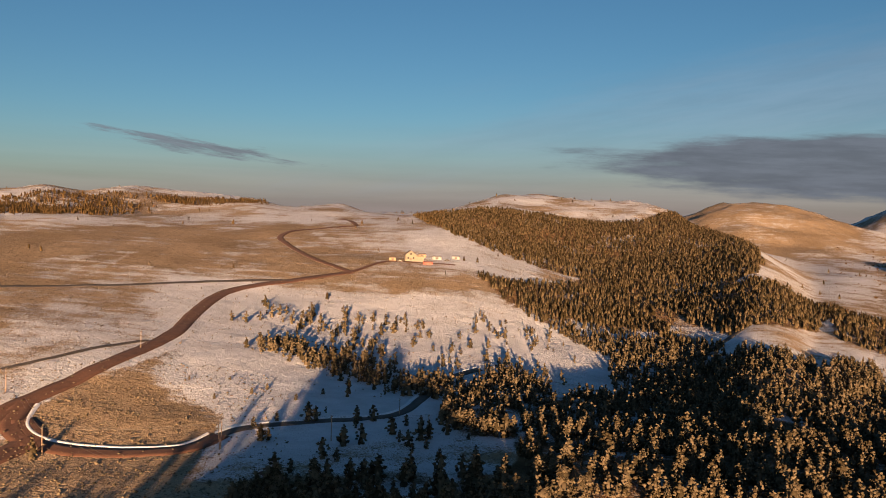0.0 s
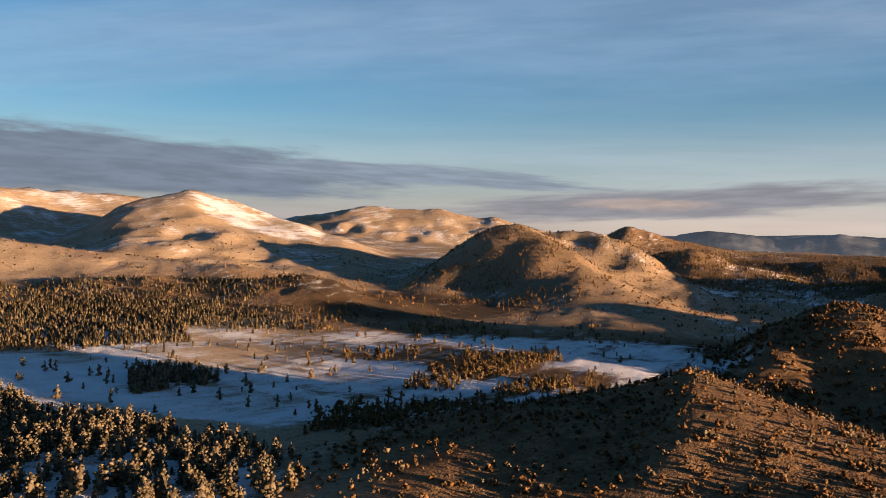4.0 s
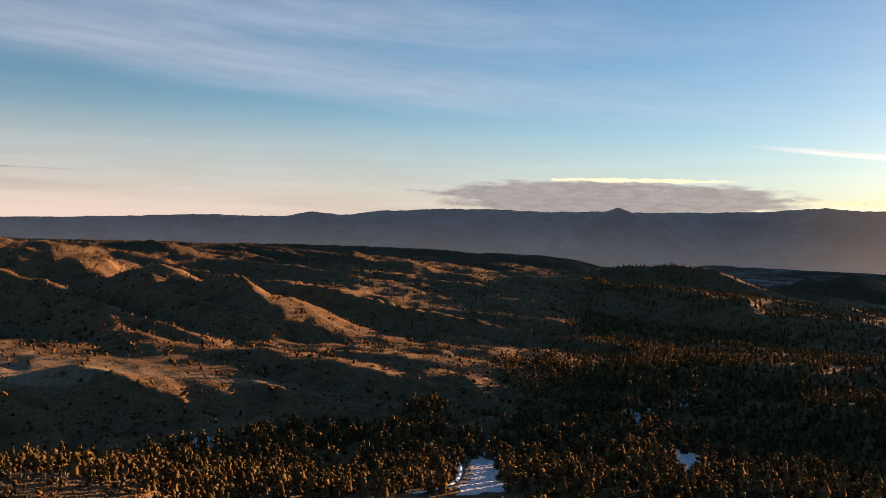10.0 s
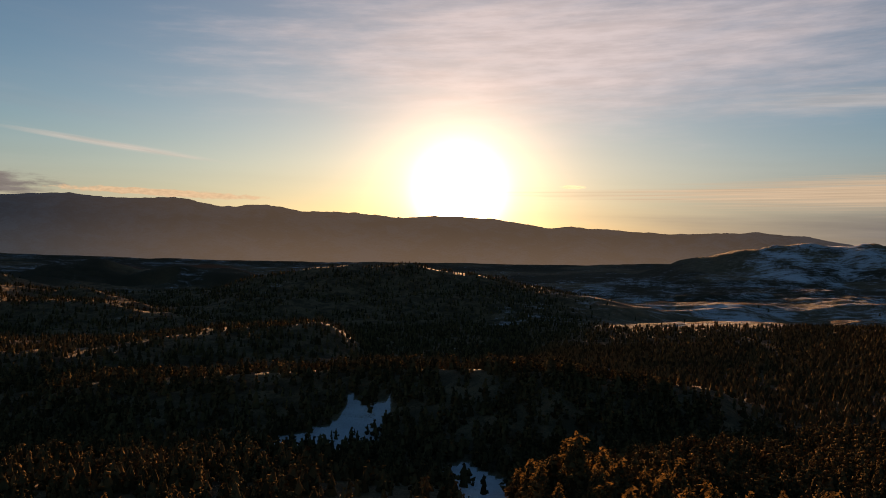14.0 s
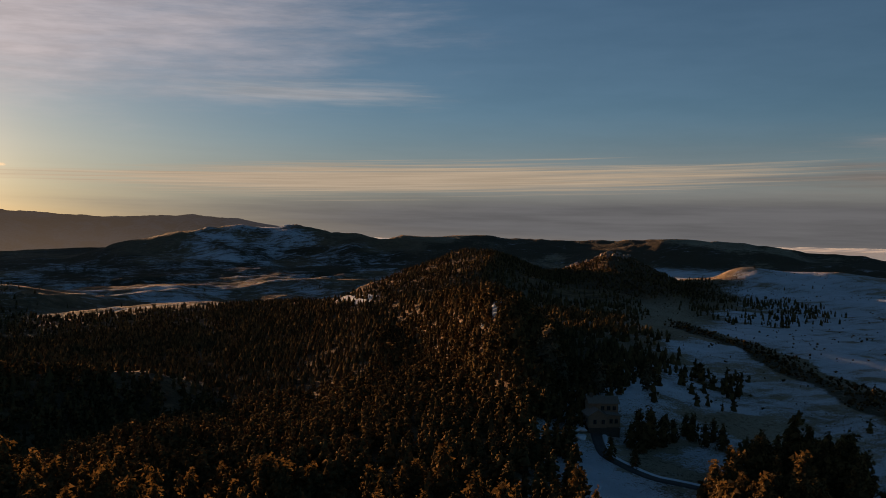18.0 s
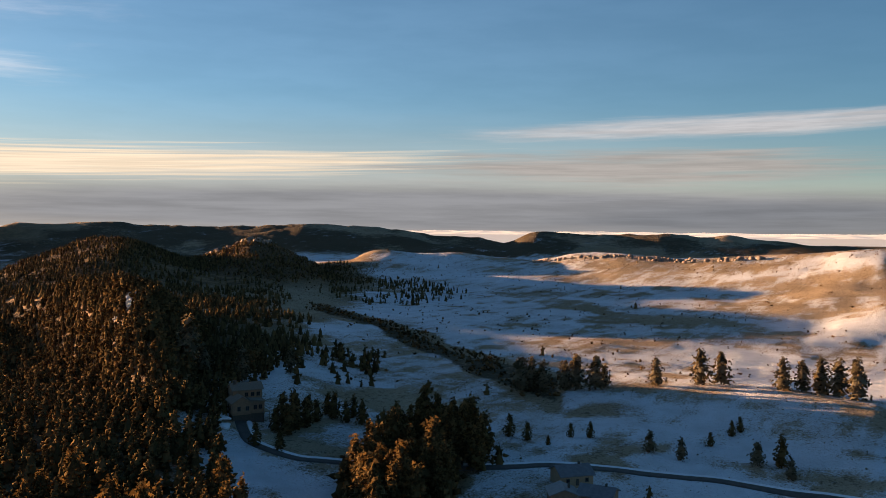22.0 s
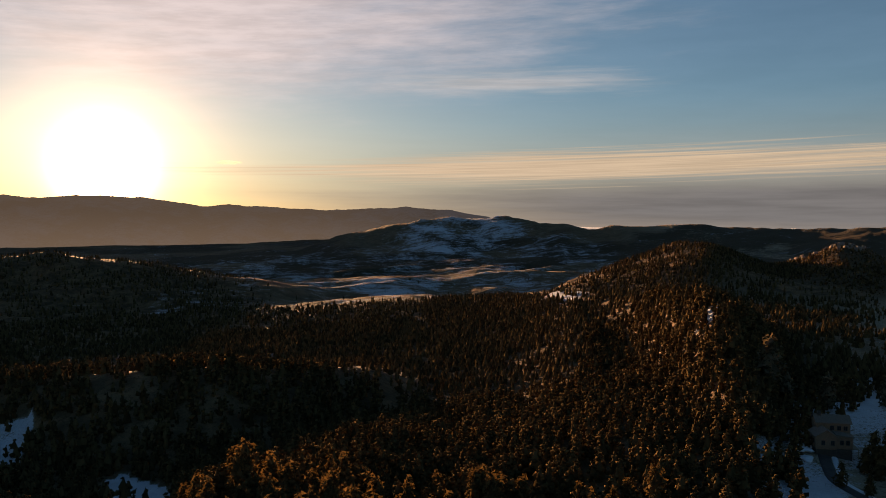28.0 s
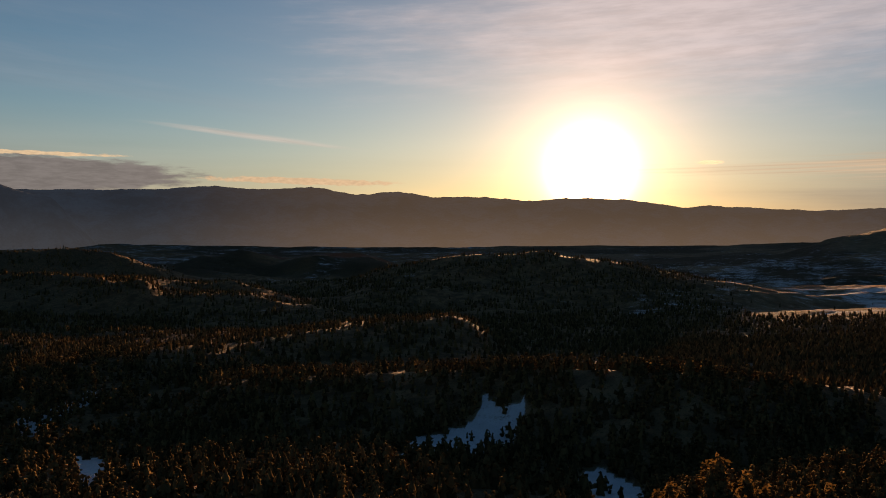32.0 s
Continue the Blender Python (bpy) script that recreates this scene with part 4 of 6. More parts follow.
def grid_faces(a, b, wrap=False):
    i, j = np.meshgrid(np.arange(a if wrap else a - 1), np.arange(b - 1), indexing="ij")
    i2 = (i + 1) % a
    return np.stack([i * b + j, i * b + j + 1, i2 * b + j + 1, i2 * b + j], -1).reshape(-1, 4)


faces = grid_faces(NB, NR, True)
verts = np.stack([XG, YG, HEIGHT], -1).reshape(-1, 3)
land = sheet_mesh("ground", verts, faces, GROUND)
# reddish tone; also paints shade on the rocky crown and light on the terrace
rust_and_shade = np.clip(WOODS, 0, 1) + blob(BG, RG, 44, 18, 1050, 170) * 0.7 + blob(BG, RG, 224, 10, 1320, 280) + reach(BG, 165, 212, 8) * reach(RG, 700, 4000, 100) * 0.8 + reach(BG, 58, 165, 10) * (1 - 0.6 * reach(BG, 30, 60, 10) * reach(RG, 1600, 5000, 300)) * (1 - 0.55 * patch(BG, RG, (91, 800), (94, 810), (98, 760), (102, 720), (106, 637), (113, 583), (120, 569), (121, 560), (111, 565), (104, 558), (101, 560), (98, 600), (94, 700), (91, 720))) * (1 - 0.7 * reach(BG, 50, 86, 4) * reach(RG, 950, 4000, 150))
rust_and_shade = np.clip(rust_and_shade, 0, 1)
for key, values in (("snow", SNOW), ("scrub", scrub_and_shade), ("rust", rust_and_shade)):
    land.attributes.new(key, "FLOAT", "POINT").data.foreach_set("value", values.astype(np.float32).ravel())
tagged(new("ground", land), "rolling dry-grass hills and valleys patched with snow", "ground", kind="structure")
core = [(0, 0, float(HEIGHT[:, 0].mean()))] + [tuple(v) for v in verts.reshape(NB, NR, 3)[::7, 0]]
m = bpy.data.meshes.new("ground_middle")
m.from_pydata(core, [], [(0, 1 + (i + 1) % 180, 1 + i) for i in range(180)])
m.materials.append(GROUND)
tagged(new("ground_middle", m), "snowy grass directly below the camera", "ground", kind="structure")


def distant(name, label, mat, *crest, thick=260.0, foot=-60.0, run=900.0):
    """A far range as a long thick hill, by (bearing, distance, height) of its crest."""
    b, r, z = (np.array(v, float) for v in zip(*crest))
    bb = np.linspace(b[0], b[-1], int((b[-1] - b[0]) / 0.12))
    rc, zc = np.interp(bb, b, r), np.interp(bb, b, z)
    zc = zc + (fbm(bb * 1.7, bb * 0 + 3.3, 5) - 0.5) * 16 * np.clip((zc - 60) / 150, 0.15, 1)
    rows = []
    for f in np.concatenate([np.linspace(-1, 0, 26), [0.5, 1.0]]):
        rr = rc + f * (run if f < 0 else thick)
        x, y = rr * np.sin(np.radians(bb)), rr * np.cos(np.radians(bb))
        h = (0.5 + 0.5 * np.cos(np.pi * f)) if f < 0 else 1 - f
        fold_ = 1 - np.abs(fbm(x / 210, y / 210, 5) - 0.5) * 4
        zz = foot + (zc - foot) * h + (fold_ - 0.2) * 26 * np.sin(np.pi * min(1, -f)) * np.clip((zc - 40) / 120, 0.2, 1) if f < 0 else foot + (zc - foot) * h
        rows.append(np.stack([x, y, zz], -1))
    v = np.stack(rows, 1).reshape(-1, 3)
    mesh = sheet_mesh(name, v, grid_faces(len(bb), len(rows)), mat)
    return tagged(new(name, mesh), label, "mountains", kind="structure")


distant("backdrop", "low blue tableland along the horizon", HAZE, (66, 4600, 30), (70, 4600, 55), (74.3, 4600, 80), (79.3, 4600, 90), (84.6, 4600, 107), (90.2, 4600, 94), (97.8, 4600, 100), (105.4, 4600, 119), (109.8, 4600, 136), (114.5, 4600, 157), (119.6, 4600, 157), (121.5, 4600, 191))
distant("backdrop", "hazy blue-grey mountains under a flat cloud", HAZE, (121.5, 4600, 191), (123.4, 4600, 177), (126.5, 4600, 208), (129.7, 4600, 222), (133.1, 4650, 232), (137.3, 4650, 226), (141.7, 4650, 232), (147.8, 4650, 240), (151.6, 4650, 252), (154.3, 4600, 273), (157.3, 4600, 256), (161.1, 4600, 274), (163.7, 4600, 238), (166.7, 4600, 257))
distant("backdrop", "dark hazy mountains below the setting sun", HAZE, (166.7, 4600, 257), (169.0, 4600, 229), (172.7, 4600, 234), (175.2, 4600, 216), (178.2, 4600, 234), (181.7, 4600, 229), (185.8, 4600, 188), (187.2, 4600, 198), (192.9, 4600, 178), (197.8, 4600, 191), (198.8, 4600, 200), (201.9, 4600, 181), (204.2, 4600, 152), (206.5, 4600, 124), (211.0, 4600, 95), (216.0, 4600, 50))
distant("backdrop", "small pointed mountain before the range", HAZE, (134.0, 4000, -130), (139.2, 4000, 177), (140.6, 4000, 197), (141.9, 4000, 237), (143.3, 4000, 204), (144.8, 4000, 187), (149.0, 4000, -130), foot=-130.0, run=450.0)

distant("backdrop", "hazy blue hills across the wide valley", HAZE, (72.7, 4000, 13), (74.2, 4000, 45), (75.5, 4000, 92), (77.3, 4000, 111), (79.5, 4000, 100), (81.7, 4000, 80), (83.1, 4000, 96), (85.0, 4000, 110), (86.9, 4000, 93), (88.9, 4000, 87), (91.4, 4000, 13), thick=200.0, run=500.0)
# nearer valley hills, with a fainter painted haze
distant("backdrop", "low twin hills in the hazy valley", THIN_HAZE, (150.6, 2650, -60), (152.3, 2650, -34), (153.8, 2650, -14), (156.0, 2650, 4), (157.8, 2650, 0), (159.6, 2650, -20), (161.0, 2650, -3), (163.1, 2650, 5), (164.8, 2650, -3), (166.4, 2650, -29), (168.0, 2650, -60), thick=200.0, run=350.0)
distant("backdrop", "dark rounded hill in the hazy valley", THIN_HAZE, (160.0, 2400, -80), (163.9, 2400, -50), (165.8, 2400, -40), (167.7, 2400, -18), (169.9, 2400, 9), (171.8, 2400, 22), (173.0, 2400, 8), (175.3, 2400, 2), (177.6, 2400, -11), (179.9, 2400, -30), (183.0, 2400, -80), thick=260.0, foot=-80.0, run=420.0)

# ---- pines ----
def cone_trunk(h, r0, r1, sides=5, bend=0.0):
    v, f = [], []
    for k, (z, r) in enumerate(((0, r0), (h * 0.5, (r0 + r1) / 2), (h, r1))):
        for i in range(sides):
            a = 2 * math.pi * i / sides
            v.append((r * math.cos(a) + bend * z / h, r * math.sin(a), z - (0.4 if k == 0 else 0)))
    for k in range(2):
        for i in range(sides):
            a, b = k * sides + i, k * sides + (i + 1) % sides
            f += [(a, b, b + sides), (a, b + sides, a + sides)]
    return np.array(v, float), np.array(f)


def crown_shape(h, low, wide, count, size, seed, taper=0.75):
    """Needle sprays: bent triangles hung round the stem, thick at the limbs, with gaps between."""
    g = np.random.default_rng(seed)
    v, f = [], []
    limbs = max(6, count // 2)
    for i in range(limbs):
        q = (i + g.random() * 0.8) / limbs
        z = h * (low + (1 - low) * q)
        span = wide * h * ((1 - q) ** taper * 0.9 + 0.10) * (0.65 + 0.6 * g.random()) * min(1, 0.55 + q * 3)
        a = i * 2.4 + g.random()
        for j in range(max(1, count // limbs)):
            d = span * (0.35 + 0.65 * math.sqrt(g.random()))
            t = a + g.normal() * 0.5
            c = np.array([d * math.cos(t), d * math.sin(t), z + g.normal() * 0.04 * h - 0.12 * d])
            for bough in range(3):
                p = c + g.normal(size=3) * size * h * 0.55
                s = size * h * (0.55 + 0.5 * g.random())
                u = np.array([math.cos(t), math.sin(t), -0.25]) + g.normal(size=3) * 0.55
                u /= np.linalg.norm(u)
                w = np.cross(u, g.normal(size=3))
                w /= np.linalg.norm(w)
                k = len(v)
                v += [p + u * s * 1.25, p - u * s * 0.7 + w * s * 0.8, p - u * s * 0.7 - w * s * 0.8]
                f.append((k, k + 1, k + 2))
    return np.array(v, float), np.array(f)


def join_shapes(*shapes):
    v, f, base = [], [], 0
    for a, b in shapes:
        v.append(a), f.append(b + base)
        base += len(a)
    return np.concatenate(v), np.concatenate(f)


def tiers(h, low, wide, count, sides, seed, taper=0.8):
    """The closed heart of a pine: ragged whorls of boughs, one above the other."""
    g = np.random.default_rng(seed)
    v, f = [], []
    for i in range(count):
        q0, q1 = i / count, min(1.0, (i + 1.75) / count)
        z0, z1 = h * (low + (1 - low) * q0), h * (low + (1 - low) * q1)
        span = wide * h * ((1 - q0) ** taper * 0.95 + 0.05) * (0.75 if i == 0 else 1.0)
        lean = g.normal(size=2) * 0.02 * h
        k, turn = len(v), g.random() * 6.283
        v.append((lean[0], lean[1], z1))
        for j in range(sides):
            a = turn + 6.283 * (j + 0.5 * g.random()) / sides
            d = span * (0.55 + 0.7 * g.random())
            v.append((d * math.cos(a) + lean[0], d * math.sin(a) + lean[1], z0 + g.normal() * 0.05 * h - 0.1 * d))
        f += [(k, k + 1 + j, k + 1 + (j + 1) % sides) for j in range(sides)]
    return np.array(v, float), np.array(f)


OCTA = np.array([(1, 0, 0), (0, 1, 0), (-1, 0, 0), (0, -1, 0), (0, 0, 1), (0, 0, -1)], float)
OCTA_FACES = np.array([(0, 1, 4), (1, 2, 4), (2, 3, 4), (3, 0, 4), (1, 0, 5), (2, 1, 5), (3, 2, 5), (0, 3, 5)])


def tufted_crown(low, wide, count, size, seed, belly=0.3):
    """Clumps of needles on the ends of the limbs, one unit high: widest at the belly, thin at the top, with gaps between."""
    g = np.random.default_rng(seed)
    v, f = [], []
    for i in range(count):
        q = (i + g.random() * 0.9) / count
        z = low + (0.97 - low) * q
        girth = min(1.0, 0.5 + 0.5 * q / belly) if q < belly else ((1 - q) / (1 - belly)) ** 0.75
        d = wide * girth * (0.45 + 0.55 * math.sqrt(g.random()))
        a = i * 2.4 + g.normal() * 0.35
        s = size * (0.55 + 0.5 * girth) * (0.8 + 0.45 * g.random())
        turn = np.array(Euler(tuple(g.normal(size=3) * 0.6)).to_matrix())
        ball = (OCTA * (1.0 + 0.28 * g.normal(size=(6, 1)))) @ turn.T * (s, s, s * 0.85)
        f.append(OCTA_FACES + 6 * i)
        v.append(ball + (d * math.cos(a), d * math.sin(a), z - 0.10 * d))
    return np.concatenate(v), np.concatenate(f)


def pine_shape(low, wide, whorls, sides, count, size, seed, taper=0.8, core=0.6, belly=0.3):
    heart = tiers(0.98, low, wide * core, whorls, sides, seed, taper)
    return join_shapes(heart, tufted_crown(low + 0.04, wide, count, size, seed + 500, belly)) if count else heart


# far: small, middle: plain, near: full. All one unit high
FAR_PINES = [pine_shape(0.0, 0.30 + 0.04 * (i % 3), 2, 5, 0, 0, 40 + i, 0.75, 1.0) for i in range(8)]
MID_PINES = [pine_shape(0.03, 0.26 + 0.04 * (i % 3), 2, 5, 5, 0.150, 60 + i, 0.85, 0.9) for i in range(8)]
TALL_PINES = [pine_shape(0.04, 0.25 + 0.04 * (i % 3), 2, 5, 6, 0.140, 80 + i, 0.85, 0.9) for i in range(8)]
LIGHT_PINES = [pine_shape(0.04, 0.26 + 0.04 * (i % 3), 2, 5, 4, 0.14, 180 + i, 0.85, 1.0) for i in range(8)]
NEAR_ROUND = [pine_shape(0.02, 0.25 + 0.04 * (i % 3), 3, 6, 18, 0.100, 140 + i, 0.65, 0.75, 0.35) for i in range(10)]
NEAR_TALL = [pine_shape(0.04, 0.25 + 0.04 * (i % 3), 3, 6, 15, 0.100, 160 + i, 0.8, 0.8, 0.2) for i in range(10)]
MID_ROUND = [pine_shape(0.02, 0.24 + 0.03 * (i % 3), 2, 5, 6, 0.145, 220 + i, 0.65, 0.85, 0.35) for i in range(8)]


def scatter(b0, b1, r0, r1, per, dens, seed, tall=(6.0, 11.0)):
    """Places for pines in a stretch of the plan: bearings, distances and heights."""
    g = np.random.default_rng(seed)
    area = radians(b1 - b0) * 0.5 * (r1 * r1 - r0 * r0)
    count = int(area * per)
    b, r = b0 + (b1 - b0) * g.random(count), np.sqrt(r0 * r0 + (r1 * r1 - r0 * r0) * g.random(count))
    x, y = r * np.sin(np.radians(b)), r * np.cos(np.radians(b))
    clump = fbm(x / 45, y / 45, 3)
    thick = dens(*wander(b, r))
    want = thick * np.clip((clump - 0.30) * 5.5, np.where(thick > 0.55, 0.45, 0.08), 1.4)
    keep = g.random(count) < want
    b, r = b[keep], r[keep]
    h = tall[0] + (tall[1] - tall[0]) * g.random(len(b)) ** 1.3
    young = g.random(len(b)) < 0.18
    return b, r, np.where(young, h * 0.5, h), g


def grove(name, label, shapes, places, mat, category="trees"):
    """Many pines as one object."""
    b, r, h, g = places
    if not len(b):
        return None
    z = height_at(b, r) - 0.15
    x, y = r * np.sin(np.radians(b)), r * np.cos(np.radians(b))
    kind, turn = g.integers(0, len(shapes), len(b)), g.random(len(b)) * 6.283
    vs, fs, base = [], [], 0
    for k, (v, f) in enumerate(shapes):
        pick = np.nonzero(kind == k)[0]
        if not len(pick):
            continue
        c, s, hh = np.cos(turn[pick])[:, None], np.sin(turn[pick])[:, None], h[pick][:, None]
        fat = (0.85 + 0.4 * g.random(len(pick)))[:, None]
        px_ = (v[None, :, 0] * c - v[None, :, 1] * s) * hh * fat + x[pick][:, None]
        py_ = (v[None, :, 0] * s + v[None, :, 1] * c) * hh * fat + y[pick][:, None]
        pz_ = v[None, :, 2] * hh + z[pick][:, None]
        vs.append(np.stack([px_, py_, pz_], -1).reshape(-1, 3))
        fs.append((f[None] + (np.arange(len(pick)) * len(v))[:, None, None] + base).reshape(-1, 3))
        base += len(pick) * len(v)
    mesh = sheet_mesh(name, np.concatenate(vs), np.concatenate(fs), mat, True)
    return tagged(new(name, mesh), label, category, kind="stuff")



def forest(name, label, b0, b1, r0, r1, per, seed, tall=(6.0, 11.0), shapes=None, mat=PINE):
    places = scatter(b0, b1, r0, r1, per, pines_at, seed, tall)
    return grove(name, label, shapes or MID_PINES, places, mat)


forest("pine_forest", "frosted ponderosa pines on the near slopes", -30, 50, 240, 350, 0.085, 1, (4.5, 9.5), NEAR_ROUND, FROSTED)
forest("pine_forest", "frosted ponderosa pines on the lower slopes", -30, 50, 350, 600, 0.085, 12, (4.0, 8.0), MID_ROUND, FROSTED)
forest("pine_forest", "dense pine forest on the long hillside", -3, 50, 600, 1900, 0.068, 2, (4.0, 7.0), FAR_PINES, BROWN_PINE)
forest("pine_forest", "dark pines scattered over the meadows", 50, 90, 250, 900, 0.045, 3, (3.5, 7))
forest("pine_forest", "pines in the folds of the brown hills", 90, 150, 250, 700, 0.050, 4, (4.5, 9.5))
forest("pine_forest", "small dark pines over the rolling hills", 50, 150, 700, 2500, 0.019, 5, (3.5, 6), FAR_PINES)
forest("pine_forest", "shaded pine forest in the valley", 150, 183, 250, 620, 0.060, 6, (5, 10), LIGHT_PINES)
forest("pine_forest", "shaded pine forest over the far valley", 140, 208, 620, 1700, 0.030, 7, (5, 8), FAR_PINES)
forest("pine_forest", "dense tall pines on the near ridge", 183, 232, 205, 350, 0.070, 8, (6, 12), NEAR_TALL)
forest("pine_forest", "dense pines on the ridge below the sun", 183, 232, 350, 480, 0.065, 13, (5.5, 10.5), TALL_PINES)
forest("pine_forest", "tall pines on the rocky knob", 211, 224, 380, 640, 0.045, 16, (5.5, 10), TALL_PINES)
forest("pine_forest", "dense pines below the crest of the ridge", 183, 232, 480, 900, 0.045, 14, (5, 8.5), FAR_PINES)
forest("pine_forest", "pines on the crown of the hill", 200, 270, 900, 1700, 0.040, 9, (4.5, 8), FAR_PINES)
forest("pine_forest", "pines round the snowy pastures", 232, 270, 230, 620, 0.045, 10)
forest("pine_forest", "tiny dark pines over the distant valley", 66, 100, 1700, 3500, 0.005, 15, (5, 8), FAR_PINES)
forest("pine_forest", "dark stands of pine on the far hills", 325, 360, 600, 2200, 0.050, 11, (4, 6.5), FAR_PINES)


# ---- scrub on the dry hills ----
def scrub_at(b, r):
    t = (b + 60) % 360 - 60
    d = reach(t, 56, 112, 5) * reach(r, 200, 430, 30) * 1.0
    d = np.maximum(d, reach(t, 78, 118, 4) * reach(r, 560, 800, 40) * 0.5)
    d = np.maximum(d, reach(t, 55, 80, 4) * reach(r, 1000, 1700, 80) * 0.5)
    d = np.maximum(d, reach(t, 28, 150, 6) * reach(r, 800, 2000, 100) * 0.22)
    d = np.maximum(d, reach(t, 80, 150, 5) * reach(r, 430, 800, 40) * 0.6 * (1 - 0.85 * blob(b, r, 104, 13, 615, 70)))
    d = np.maximum(d, brush_strip(t, r) * 1.3)
    d = np.maximum(d, blob(b, r, 228, 6, 1300, 200) * 0.6)
    return d


SHRUBS = [tufted_crown(0.25, 0.42, 4, 0.40, 120 + i, 0.4) for i in range(8)]
BUSHES = [tufted_crown(0.3, 0.35, 2, 0.52, 130 + i, 0.4) for i in range(8)]
grove("scrub", "rust-brown scrub bushes on the near grassy hill", SHRUBS,
      scatter(50, 116, 215, 440, 0.065, scrub_at, 21, (0.6, 2.4)), SCRUB, "bushes")
grove("scrub", "dark scrub dotted over the brown hills", BUSHES,
      scatter(25, 152, 430, 2000, 0.007, scrub_at, 22, (1.2, 3.4)), SCRUB, "bushes")
grove("scrub", "low brown brush on the folded slopes", BUSHES,
      scatter(86, 152, 425, 1000, 0.022, scrub_at, 24, (0.9, 2.4)), SCRUB, "bushes")
grove("scrub", "dark brush along the valley sides", BUSHES,
      scatter(220, 256, 420, 1500, 0.05, scrub_at, 23, (1.0, 2.6)), SCRUB, "bushes")
grove("scrub", "rust-brown bushes over the second grassy hill", SHRUBS,
      scatter(77, 98, 540, 780, 0.045, lambda b, r: 0 * r + 0.7, 25, (1.6, 4.2)), SCRUB, "bushes")
grove("scrub", "dark low brush dotted over the snowy pastures", BUSHES,
      scatter(227, 269, 430, 1500, 0.005, lambda b, r: 0 * r + 0.55, 26, (0.6, 1.9)), SCRUB, "bushes")
TUFTS = [tufted_crown(0.3, 0.4, 1, 0.6, 150 + i, 0.4) for i in range(8)]


def tufts_at(b, r):
    t = (b + 60) % 360 - 60
    d = reach(t, -29, -12, 2) * reach(r, 225, 420, 15)
    d = np.maximum(d, reach(t, -30, 2, 3) * reach(r, 420, 760, 30) * 0.12)
    return np.maximum(d, reach(t, 240, 270, 3) * reach(r, 270, 460, 20) * 0.10)


grove("sagebrush", "grey-brown sagebrush tufts on the frosted pasture", TUFTS,
      scatter(-29, 3, 225, 760, 0.20, tufts_at, 31, (0.35, 0.95)), SAGE, "bushes")
grove("sagebrush", "grey-brown sagebrush tufts poking through snow", TUFTS,
      scatter(240, 270, 270, 460, 0.20, tufts_at, 32, (0.3, 0.9)), SAGE, "bushes")


def crest_at(b, r):
    """The rim of the near grassy hill and the tops of the hills behind it, where small frosted trees stand."""
    near = np.interp(b, [57, 64, 70, 76, 80, 84, 90, 98, 106], [332, 362, 372, 372, 360, 348, 332, 312, 288])
    d = reach(b, 60, 106, 3) * reach(r - near, -8, 14, 6)
    second = np.interp(b, [80, 84, 88, 94], [720, 730, 730, 715])
    d = np.maximum(d, reach(b, 80, 95, 1.5) * reach(r - second, -60, 20, 15) * 0.5)
    return np.maximum(d, reach(b, 60, 72, 2) * reach(r, 1330, 1560, 40) * 0.3)


grove("frosted_shrubs", "pale frosted shrubs and young pines on the grassy hill", SHRUBS,
      scatter(50, 112, 215, 440, 0.018, scrub_at, 46, (0.9, 2.4)), FROSTED, "bushes")
grove("young_pines", "small frosted pines and brush along the hill crests", LIGHT_PINES,
      scatter(57, 110, 270, 1600, 0.06, crest_at, 45, (1.6, 4.2)), FROSTED, "trees")


def rock_shape(seed):
    g = np.random.default_rng(seed)
    v = np.array([(x, y, z) for z in (0.0, 1.0) for x, y in ((-1, -1), (1, -1), (1, 1), (-1, 1))], float) * (0.7, 0.55, 0.8)
    v[4:, :2] *= 0.6
    v += g.normal(size=v.shape) * 0.13
    f = [(0, 4, 5), (0, 5, 1), (1, 5, 6), (1, 6, 2), (2, 6, 7), (2, 7, 3), (3, 7, 4), (3, 4, 0), (4, 6, 5), (4, 7, 6)]
    return v, np.array(f)


def rocks_at(b, r):
    rim = np.interp(b, [245, 248.3, 250.9, 254.9, 257.7, 262], [1590, 1545, 1480, 1385, 1335, 1290])
    d = reach(b, 246.5, 259, 1.5) * reach(r - rim, -32, 2, 8)
    return np.maximum(d, blob(b, r, 226.5, 2.5, 1410, 45) * 0.8)


ROCKS = [rock_shape(400 + i) for i in range(6)]
grove("rocks", "weathered brown outcrop along the rim of the snowy ridge", ROCKS,
      scatter(222, 262, 1280, 1620, 0.022, rocks_at, 41, (2.0, 6.5)), OUTCROP, "rocks")


